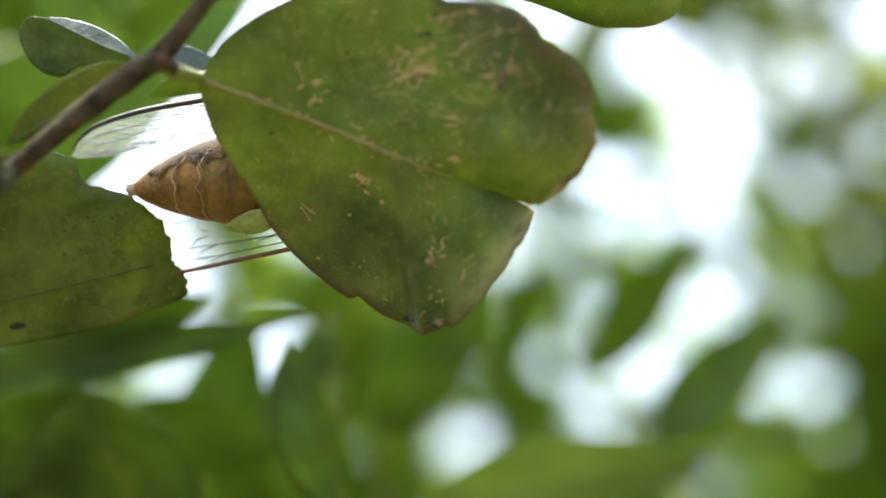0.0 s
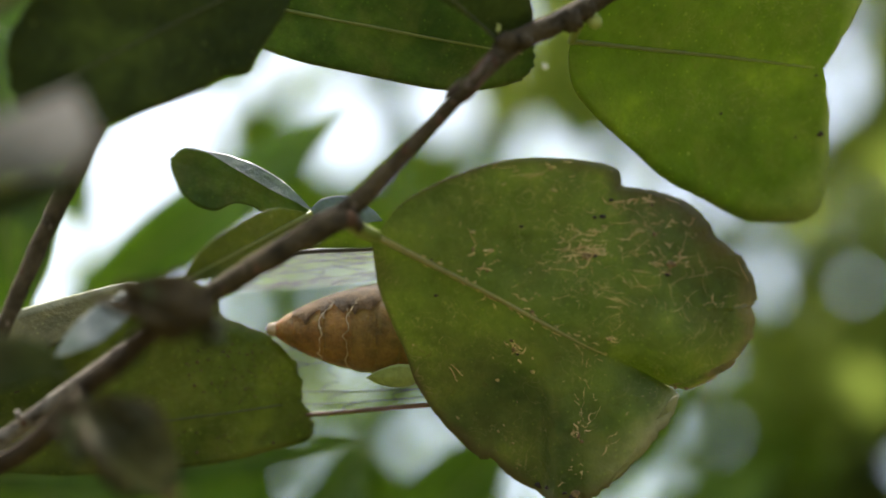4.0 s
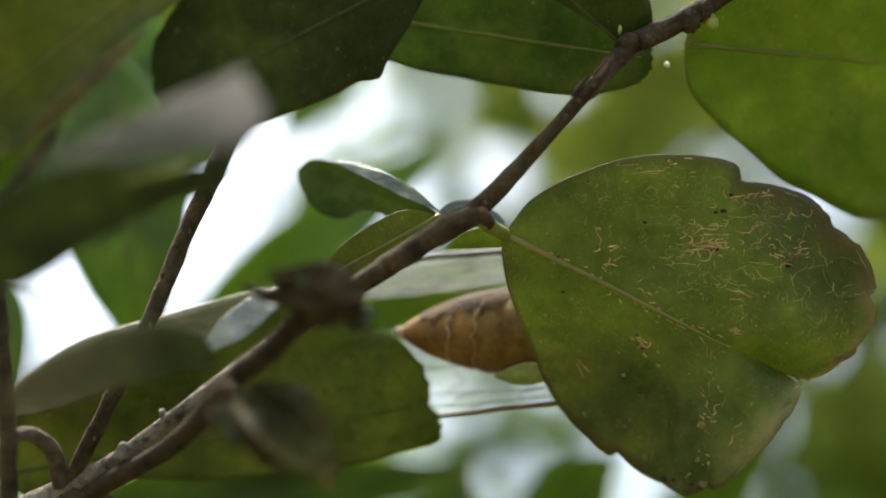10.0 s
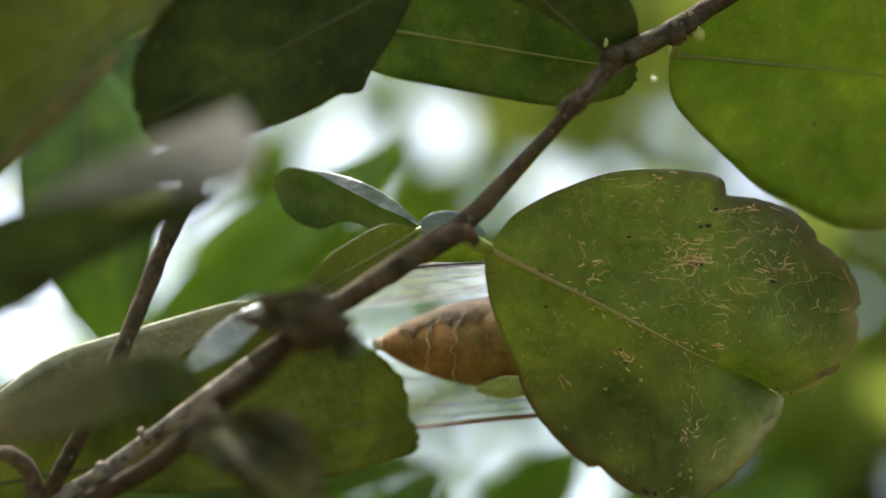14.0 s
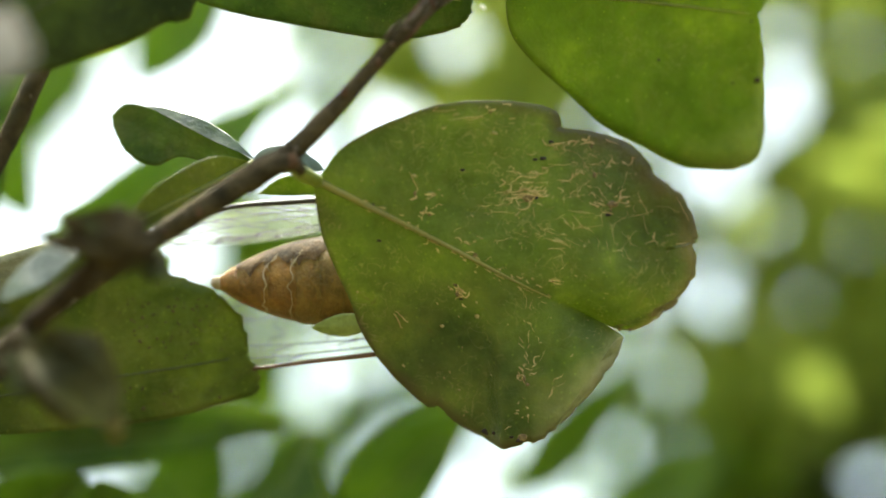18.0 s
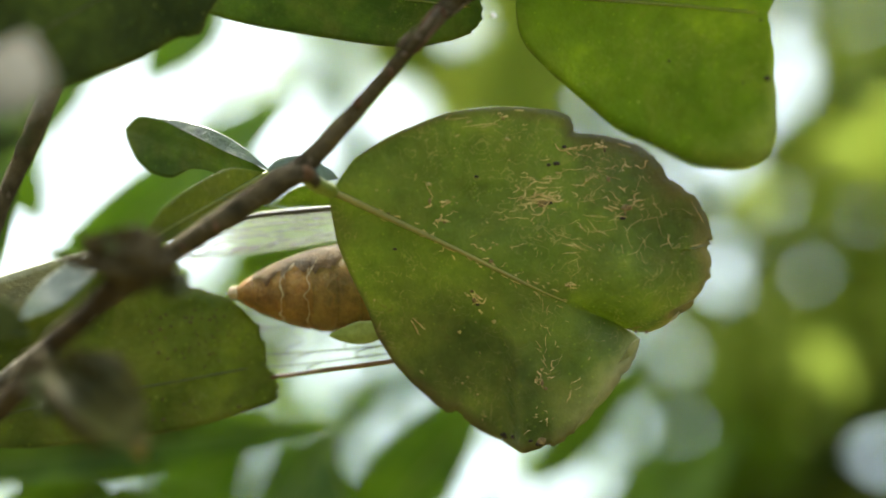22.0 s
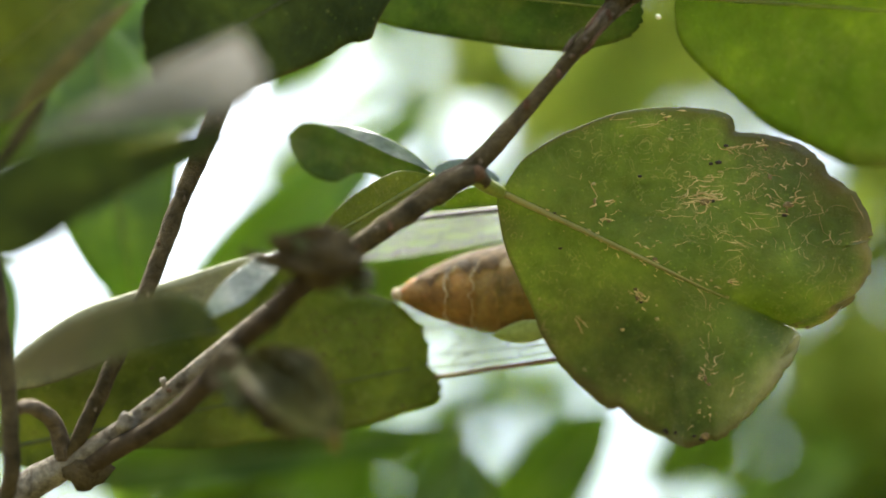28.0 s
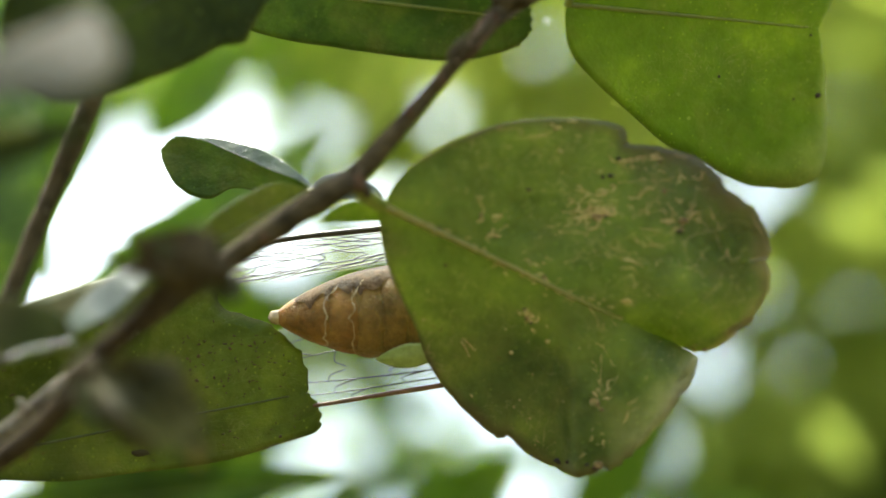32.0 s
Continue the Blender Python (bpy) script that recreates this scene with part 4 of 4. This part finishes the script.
part("tail_tip", lump(tuple(AX0 + ax * -0.2), 1.0, 160, (1.2, 0.8, 1.0)), PALE_SKIN, cicada)
part("thorax", lathe([(22.4, 6.4), (24, 7.1), (28, 7.8), (33, 7.6), (37, 6.9), (39.5, 6.0)], AX0, ax, 32, 0.95, ripple=0.05), CHITIN_OLIVE, cicada)
part("head", lathe([(39.3, 6.0), (41, 6.1), (43, 5.2), (45, 3.4), (46, 1.6)], AX0, ax, 28, 0.9, ripple=0.04), CHITIN_OLIVE, cicada)
for sgn in (-1, 1):
    part("eye", lump(tuple(AX0 + ax * 41.5 + Vector((0, -5.6 * sgn, 2.0))), 1.7, 161, (1, 1, 1), 12), CHITIN, cicada)
    for k, x in enumerate((26, 30, 35)):
        root = AX0 + ax * x + Vector((0, -3.0 * sgn, -6.0))
        knee = root + Vector((2.0 - k, -1.2 * sgn, -3.5))
        part("leg", tube([tuple(root), tuple(knee), tuple(knee + Vector((2.5 + k, 1.0 * sgn, 2.0)))], [0.9, 0.7, 0.4], 14, 7), CHITIN_OLIVE, cicada)
part("operculum", Blade((-20.5, 11.2, -17.6), (-29.4, 13.6, -18.1), [(.2, .11), (.5, .17), (.8, .11)], [(.2, .16), (.5, .19), (.8, .10)], face=(0, -1, -0.2), fold=-0.2, seed=33, n=20, m=5).mesh(0.5), GREEN_SKIN, cicada, "green pointed plate")


def wing(base, tip, over, under, face, net, name, seed, edge_k):
    """A clear wing: membrane, a dark leading edge and a net of veins."""
    b = Blade(base, tip, over, under, face=face, bend=0.03, seed=seed, n=36, m=6)
    ob = part(name, b.mesh(0.04), MEMBRANE, cicada, "clear glassy wing with dark veins")
    part("leading_edge", tube([tuple(b.at(s, 0.99, edge_k)) for s in (0.02, .12, .25, .4, .55, .7, .85, .97)], [0.6, 0.58, 0.52, 0.46, 0.40, 0.34, 0.24, 0.12] if edge_k == 0 else [0.45, 0.42, 0.38, 0.34, 0.3, 0.24, 0.16, 0.1], 36, 8), VEIN_BROWN if edge_k else VEIN, ob)
    r = random.Random(seed)
    for k in (0, 1):
        for row in net:
            pts = []
            for u, q in row:
                q = min(0.97, max(0.03, q + 0.04 * noise.noise(Vector((u * 6, q * 9, seed)))))
                pts.append(tuple(b.at(u, q, k)))
            part("vein", tube(pts, [0.09, 0.085, 0.065], 16, 5), VEIN, ob)
    return b


NET = [[(.05, .30), (.30, .42), (.55, .55), (.80, .70), (.95, .92)], [(.05, .12), (.3, .2), (.55, .28), (.8, .35), (.97, .5)], [(.08, .55), (.25, .66), (.45, .76), (.65, .9)],
       [(.30, .42), (.36, .55), (.34, .70)], [(.52, .28), (.56, .42), (.55, .55)], [(.55, .55), (.60, .72), (.58, .86)], [(.72, .32), (.76, .5), (.74, .67)], [(.42, .24), (.44, .34), (.42, .48)],
       [(.74, .67), (.80, .82), (.80, .97)], [(.86, .4), (.88, .6), (.86, .78)], [(.20, .36), (.22, .5), (.2, .63)], [(.64, .3), (.66, .15), (.7, .03)], [(.45, .24), (.48, .12), (.5, .03)],
       [(.28, .19), (.3, .1), (.33, .03)], [(.82, .36), (.85, .2), (.9, .06)]]
NET += [[(u, .04), (u + .015, .2), (u + .01, .36)] for u in (.14, .2, .26, .35, .39, .58, .68, .78, .93)] + [[(u, .4), (u + .02, .62), (u + .03, .9)] for u in (.12, .17, .28, .4, .47, .5, .66, .7, .84)]
OPEN_NET = [[(.05, .2), (.3, .3), (.55, .34), (.8, .4), (.96, .6)], [(.1, .6), (.35, .66), (.6, .70), (.85, .8)], [(.36, .31), (.40, .48), (.38, .66)], [(.52, .33), (.55, .5), (.53, .69)], [(.66, .36), (.70, .55), (.69, .72)], [(.8, .4), (.83, .6), (.82, .79)],
            [(.45, .67), (.47, .82), (.45, .97)], [(.62, .70), (.65, .85), (.64, .97)], [(.44, .32), (.46, .16), (.44, .03)], [(.6, .34), (.62, .16), (.6, .03)], [(.74, .38), (.77, .2), (.76, .03)]]
wing((2, 18, 3.6), (-53, 22, -6.8), [(.05, -.02), (.3, -.035), (.55, -.060), (.78, -.080), (.9, -.070), (.96, -.045)], [(.05, -.03), (.3, -.035), (.55, -.035), (.8, -.03), (.95, -.015)], (0, -1, -0.5), NET, "forewing", 51, 0)
wing((-2, 11.5, -17.5), (-53, 28, -21.0), [(.05, -.05), (.3, -.15), (.55, -.17), (.8, -.13), (.95, -.05)], [(.04, -.03), (.3, -.066), (.55, -.086), (.73, -.095), (.88, -.08), (.96, -.04)], (0, -1, 0.35), OPEN_NET, "forewing", 52, 1)

# ---- leaves of the branches behind, out of focus ----
behind = thing("rear_branch", (-60, 90, -60), "green leafy branch behind in soft focus", "branch")
REAR = [
    ((-88, 95, -17), (-37, 90, 23), 0.10), ((-92, 50, 32), (-85, 44, -17), 0.22), ((-104, 62, 48), (-84, 58, 12), 0.3), ((-118, 75, -1), (-117, 70, -31), 0.30),
    ((-89, 150, 46), (-93, 150, 17), 0.30), ((-57, 160, 50), (-76, 160, 28), 0.24), ((-105, 150, 20), (-94, 150, -1), 0.28)]
LOW = [
    ((-109.5, 95, -45.4), (-32.8, 85, -36.1), (.06, .065)), ((-27, 112, -60), (-4.5, 108, -35), (.26, .20)), ((-24, 63, -67), (-32.3, 63, -38.6), (.27, .09)), ((-73.7, 110, -53.2), (-40.9, 105, -61.1), (.22, .22)), ((-32.8, 104, -38.6), (-47, 100, -60), (.20, .18)),
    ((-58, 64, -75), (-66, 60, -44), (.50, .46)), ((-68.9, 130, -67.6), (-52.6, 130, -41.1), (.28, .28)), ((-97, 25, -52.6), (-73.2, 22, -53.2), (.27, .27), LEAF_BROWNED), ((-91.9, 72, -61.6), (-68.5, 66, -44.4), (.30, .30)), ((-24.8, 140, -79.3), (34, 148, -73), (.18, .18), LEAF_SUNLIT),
    ((21, 170, -72), (52, 160, -46), (.20, .20)), ((-91, 75, -74), (-66, 75, -55), (.35, .35)), ((-51, 95, -80), (-76, 95, -67), (.30, .30)),
    ((-87, 90, -34), (-50, 85, -31), (.20, .20)), ((8, 190, -60), (35, 170, -27), (.13, .13))]


def spray(parent, rows, stem, seed, mat):
    part("stem", tube(stem, [2.0, 1.7, 1.4, 1.2, 1.0][: len(stem)], 40, 8, 0.2, seed), BARK, parent)
    line = [Vector(p) for p in curve_through(stem, 40)]
    r = random.Random(seed)
    for k, (b, t, w, *own) in enumerate(rows):
        over, under = ([(u, v * x / 0.31) for u, v in OVAL] if x > 0.24 else [(u, v * x / 0.18) for u, v in SLIM] for x in (w if isinstance(w, tuple) else (w, w)))
        face = Vector((r.uniform(-.4, .4), -1, r.uniform(-.5, .5)))
        leaf(parent, Blade(b, t, over, under, face=tuple(face), fold=r.uniform(0, .25), bend=r.uniform(-.06, .06), wave=0.02, seed=seed + k, n=22, m=5), own[0] if own else mat, thick=0.3)
        near_p = min(line, key=lambda p: (p - v3(b)).length)
        part("petiole", tube([tuple(near_p), tuple(near_p.lerp(v3(b), 0.6) + Vector((0, 2, -1))), b], [0.7, 0.6, 0.5], 10, 6), PETIOLE, parent)


spray(behind, REAR, [(-150, 80, -40), (-120, 74, 0), (-100, 66, 26), (-75, 66, 40), (-30, 80, 58)], 60, LEAF_FAR)
lower = thing("low_branch", (-60, 110, -90), "green leafy branch behind in soft focus", "branch")
spray(lower, LOW, [(-170, 120, -80), (-120, 110, -76), (-60, 112, -84), (0, 130, -88), (50, 170, -96)], 80, LEAF_LOW)

# ---- the citrus tree that carries the branches, and the ground ----
UNTILT = TILT.inverted()


def plan(x, y, z):
    return tuple(UNTILT @ Vector((x, y, z)) * 1000)


LEAF_UV = [(0, .5), (.3, .9), (.72, .9), (1, .5), (.72, .1), (.3, .1)]


def leaf_points(c, d, w, l, wide=0.2):
    """Six corners of a small leaf folded along its midrib."""
    h = d.cross(w) * 0.12
    return [c, c + (d * .3 + w * wide + h) * l, c + (d * .72 + w * wide * .85 + h) * l, c + d * l, c + (d * .72 - w * wide * .85 + h) * l, c + (d * .3 - w * wide + h) * l]


def add_leaf(bm, uvl, p):
    vs = [bm.verts.new(q) for q in p]
    for ids in ((0, 1, 2, 3), (0, 3, 4, 5)):
        f = bm.faces.new([vs[i] for i in ids])
        for lp, i in zip(f.loops, ids):
            lp[uvl].uv = LEAF_UV[i]


def any_way(r, drop=-0.4):
    d = Vector((r.gauss(0, 1), r.gauss(0, 1), r.gauss(drop, 0.7))).normalized()
    return d, d.cross(Vector((r.gauss(0, .5), r.gauss(0, .5), 1))).normalized()


tree = thing("citrus_tree", plan(-0.75, 0.3, 0), "small citrus tree with a grey-brown trunk", "tree")
part("trunk", tube([plan(-0.75, 0.3, -0.05), plan(-0.74, 0.31, 0.3), plan(-0.72, 0.3, 0.8), plan(-0.74, 0.28, 1.3), plan(-0.72, 0.3, 2.0), plan(-0.7, 0.3, 2.6)], [75, 58, 50, 45, 34, 20], 50, 14, 0.12, 9), BARK_PALE, tree)
part("limb", tube([plan(-0.74, 0.29, 1.2), plan(-0.55, 0.24, 1.42), plan(-0.38, 0.16, 1.55), plan(-0.2, 0.06, 1.6), (-150, 8, -82), (-104, 4, -45)], [32, 20, 13, 8, 5, 2.4], 60, 12, 0.12, 10), BARK_PALE, tree)
part("limb", tube([plan(-0.73, 0.29, 1.5), plan(-0.5, 0.25, 1.62), plan(-0.3, 0.2, 1.68), (-150, 80, -40)], [26, 12, 6, 2], 50, 10, 0.12, 11), BARK_PALE, tree)
part("limb", tube([plan(-0.74, 0.29, 1.3), plan(-0.5, 0.26, 1.5), plan(-0.3, 0.2, 1.62), (-170, 120, -80)], [26, 12, 6, 2], 50, 10, 0.12, 12), BARK_PALE, tree)

bm, r = bmesh.new(), random.Random(77)
uvl = bm.loops.layers.uv.new("leaf")
for k, (x, y, z) in enumerate([(-0.72, 0.32, 2.75), (-0.95, 0.45, 2.45), (-0.62, 0.55, 2.55), (-0.88, 0.10, 2.3), (-1.02, 0.25, 2.05), (-0.70, 0.62, 2.1), (-0.58, 0.34, 2.35)]):
    mid = v3(plan(x, y, z))
    part("limb", tube([plan(-0.73, 0.3, 1.75 + 0.05 * k), tuple(v3(plan(-0.73, 0.3, 1.95)).lerp(mid, 0.55)), tuple(mid)], [20, 11, 4], 16, 8, 0.15, 90 + k), BARK_PALE, tree)
    for _ in range(300):
        d, w = any_way(r)
        add_leaf(bm, uvl, leaf_points(mid + Vector((r.gauss(0, 105), r.gauss(0, 105), r.gauss(0, 85))), d, w, r.uniform(45, 80), 0.24))
tagged(part("crown", bm, LEAF_MID, tree, "broad green citrus leaves", smooth=False), kind="stuff")

me = bpy.data.meshes.new("ground")
bm = bmesh.new()
bmesh.ops.create_grid(bm, x_segments=60, y_segments=60, size=1)
for v in bm.verts:
    d = v.co.length
    v.co = Vector((v.co.x, v.co.y, 0)) * (4 + 1500 * d**3)
    v.co.z = 0.05 * noise.noise(v.co * 0.6) if d < 0.5 else 0
bm.to_mesh(me)
bm.free()
me.materials.append(SOIL)
tagged(new("ground", me), "mossy brown earth with leaf litter", "ground", kind="structure")

# ---- trees in the distance ----


def far_tree(name, foot, clumps, mat, label, seed, size=(45, 75)):
    """Trunk, limbs and a ragged crown of folded leaves gathered in clumps (angles across and up from the lens, distance, spread, count)."""
    fx, fy = foot
    t = thing(name, plan(fx, fy, 0), label, "tree", "trees behind")
    mids = [Vector((a * y, y, e * y)) for a, e, y, s, n in clumps]
    top = sum(mids, Vector()) / len(mids)
    part("trunk", tube([plan(fx, fy, -0.1), plan(fx + 0.05, fy, 0.6), plan(fx, fy + 0.05, 1.4), tuple(v3(plan(fx, fy, 1.6)).lerp(top, 0.5)), tuple(top)], [70, 55, 42, 26, 10], 30, 10, 0.15, seed), BARK, t)
    r = random.Random(seed)
    bm = bmesh.new()
    uvl = bm.loops.layers.uv.new("leaf")
    for k, (a, e, y, spread, count) in enumerate(clumps):
        start = v3(plan(fx, fy, 1.4)).lerp(top, 0.35)
        part("limb", tube([tuple(start), tuple(start.lerp(mids[k], 0.5) + Vector((0, 0, 40))), tuple(mids[k])], [22, 12, 5], 14, 7, 0.2, seed + k), BARK, t)
        for _ in range(count):
            c = mids[k] + Vector((r.gauss(0, spread), r.gauss(0, spread), r.gauss(0, spread * 0.8)))
            d, w = any_way(r)
            add_leaf(bm, uvl, leaf_points(c, d, w, r.uniform(*size)))
    tagged(part("crown", bm, mat, t, "loose clumps of green leaves", smooth=False), kind="stuff")
    return t


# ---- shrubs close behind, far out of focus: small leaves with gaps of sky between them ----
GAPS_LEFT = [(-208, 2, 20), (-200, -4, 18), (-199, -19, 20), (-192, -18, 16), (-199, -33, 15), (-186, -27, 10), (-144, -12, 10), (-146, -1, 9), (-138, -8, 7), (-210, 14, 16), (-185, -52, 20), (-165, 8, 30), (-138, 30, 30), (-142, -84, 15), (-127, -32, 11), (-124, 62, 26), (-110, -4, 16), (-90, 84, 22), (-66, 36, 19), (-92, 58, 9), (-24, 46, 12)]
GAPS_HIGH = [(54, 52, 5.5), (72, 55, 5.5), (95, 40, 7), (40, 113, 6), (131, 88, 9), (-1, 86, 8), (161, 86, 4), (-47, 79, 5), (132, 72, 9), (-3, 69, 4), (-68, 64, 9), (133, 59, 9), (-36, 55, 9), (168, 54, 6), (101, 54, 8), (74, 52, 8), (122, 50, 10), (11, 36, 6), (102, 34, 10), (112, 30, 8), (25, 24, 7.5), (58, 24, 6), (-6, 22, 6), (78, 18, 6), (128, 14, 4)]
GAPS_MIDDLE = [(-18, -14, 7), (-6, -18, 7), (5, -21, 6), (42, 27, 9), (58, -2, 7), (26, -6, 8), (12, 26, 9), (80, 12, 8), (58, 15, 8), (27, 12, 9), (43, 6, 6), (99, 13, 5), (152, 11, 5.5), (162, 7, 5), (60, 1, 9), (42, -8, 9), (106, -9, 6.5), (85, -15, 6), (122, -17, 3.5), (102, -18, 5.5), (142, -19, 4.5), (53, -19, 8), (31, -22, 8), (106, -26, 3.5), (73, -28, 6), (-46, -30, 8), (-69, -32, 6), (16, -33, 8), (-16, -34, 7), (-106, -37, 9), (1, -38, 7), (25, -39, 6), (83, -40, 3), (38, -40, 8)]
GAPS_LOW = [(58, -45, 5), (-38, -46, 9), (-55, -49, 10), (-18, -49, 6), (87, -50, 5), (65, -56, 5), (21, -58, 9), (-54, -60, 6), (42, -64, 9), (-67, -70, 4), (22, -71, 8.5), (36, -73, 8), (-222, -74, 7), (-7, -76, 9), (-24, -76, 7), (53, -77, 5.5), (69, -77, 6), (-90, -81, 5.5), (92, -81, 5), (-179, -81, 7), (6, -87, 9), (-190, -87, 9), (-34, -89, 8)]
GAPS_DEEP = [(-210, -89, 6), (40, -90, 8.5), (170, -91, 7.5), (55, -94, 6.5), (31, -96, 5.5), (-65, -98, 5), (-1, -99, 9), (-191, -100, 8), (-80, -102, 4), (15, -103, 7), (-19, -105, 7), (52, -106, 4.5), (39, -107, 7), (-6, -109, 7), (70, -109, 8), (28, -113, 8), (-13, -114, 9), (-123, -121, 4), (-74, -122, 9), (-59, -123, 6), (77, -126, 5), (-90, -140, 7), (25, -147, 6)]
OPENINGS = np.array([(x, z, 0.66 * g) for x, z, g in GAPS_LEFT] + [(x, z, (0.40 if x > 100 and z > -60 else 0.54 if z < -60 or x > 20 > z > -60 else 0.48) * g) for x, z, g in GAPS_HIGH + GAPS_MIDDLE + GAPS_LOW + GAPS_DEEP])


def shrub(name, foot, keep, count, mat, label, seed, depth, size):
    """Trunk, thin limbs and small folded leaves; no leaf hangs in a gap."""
    fx, fy = foot
    t = thing(name, plan(fx, fy, 0), label, "bush", "bushes behind")
    r = random.Random(seed)
    bm = bmesh.new()
    uvl = bm.loops.layers.uv.new("leaf")
    spots = []
    top = Vector((fx * 1000, depth + 30, -330))
    while count:
        count -= 1
        x, z, y = r.uniform(-280, 240) + r.gauss(0, 28), r.uniform(-290, 190) + r.gauss(0, 28), r.gauss(depth, 75)
        if not keep(x + r.gauss(0, 10), z + r.gauss(0, 10)):
            continue
        c = Vector((x, y, z))
        d = Vector((r.gauss(0, 1), r.gauss(0, 0.8), r.gauss(-0.3, 0.7))).normalized()
        w = d.cross(Vector((r.gauss(0, .5), 1, r.gauss(0, .5)))).normalized()
        l = r.uniform(*size)
        p = leaf_points(c, d, w, l, 0.24)
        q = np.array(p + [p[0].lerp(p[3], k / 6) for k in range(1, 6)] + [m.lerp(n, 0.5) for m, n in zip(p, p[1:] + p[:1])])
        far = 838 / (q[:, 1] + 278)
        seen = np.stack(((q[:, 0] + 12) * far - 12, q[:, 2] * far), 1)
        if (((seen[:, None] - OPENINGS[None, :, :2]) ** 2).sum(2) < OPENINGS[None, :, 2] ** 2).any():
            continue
        add_leaf(bm, uvl, p)
        if len(spots) < 9 and r.random() < 0.02:
            spots.append(c)
    # the rounded lower crown, below the gaps
    for _ in range(2600):
        a, b, c = (r.gauss(0, 1) for _ in range(3))
        q = Vector((fx * 1000 + 110 * a, depth + 50 + 85 * b, -470 + 125 * c))
        if q.z < -320:
            d, w = any_way(r)
            add_leaf(bm, uvl, leaf_points(q, d, w, r.uniform(*size) * 1.2, 0.24))
    part("trunk", tube([plan(fx, fy, -0.1), plan(fx + 0.02, fy, 0.5), plan(fx, fy + 0.02, 1.0), tuple(v3(plan(fx, fy, 1.2)).lerp(top, 0.6)), tuple(top)], [30, 24, 18, 11, 6], 30, 10, 0.15, seed), BARK, t)
    for k, c in enumerate(spots):
        part("limb", tube([tuple(top), tuple(top.lerp(c, 0.5) + Vector((0, 15, 10))), tuple(c)], [5, 2.5, 0.8], 14, 6, 0.2, seed + k), BARK, t)
    tagged(part("crown", bm, mat, t, "small leaves with gaps of sky", smooth=False), kind="stuff")
    return t


# where the bushes take the shade-coloured leaves, and below, the sun-coloured ones
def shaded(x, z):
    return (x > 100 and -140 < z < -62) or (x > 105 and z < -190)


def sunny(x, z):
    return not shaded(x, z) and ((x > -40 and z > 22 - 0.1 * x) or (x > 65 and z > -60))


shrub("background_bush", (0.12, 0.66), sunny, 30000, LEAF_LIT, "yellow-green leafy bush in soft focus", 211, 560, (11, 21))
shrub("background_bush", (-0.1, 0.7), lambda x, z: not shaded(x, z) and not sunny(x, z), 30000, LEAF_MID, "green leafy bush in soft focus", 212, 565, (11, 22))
shrub("background_bush", (0.22, 0.75), shaded, 36000, LEAF_SHADE, "bush with shade put into its dark green, out of focus", 213, 590, (12, 22))
far_tree("background_bush", (1.3, 5.2), [(.27, -.20, 4900, 200, 800), (.24, -.26, 4800, 230, 800), (.17, -.27, 5000, 170, 500), (.33, -.24, 4900, 240, 700), (.22, -.34, 4800, 240, 700)], LEAF_SHADE, "dense bush with shade put into its dark green", 203, (60, 110))
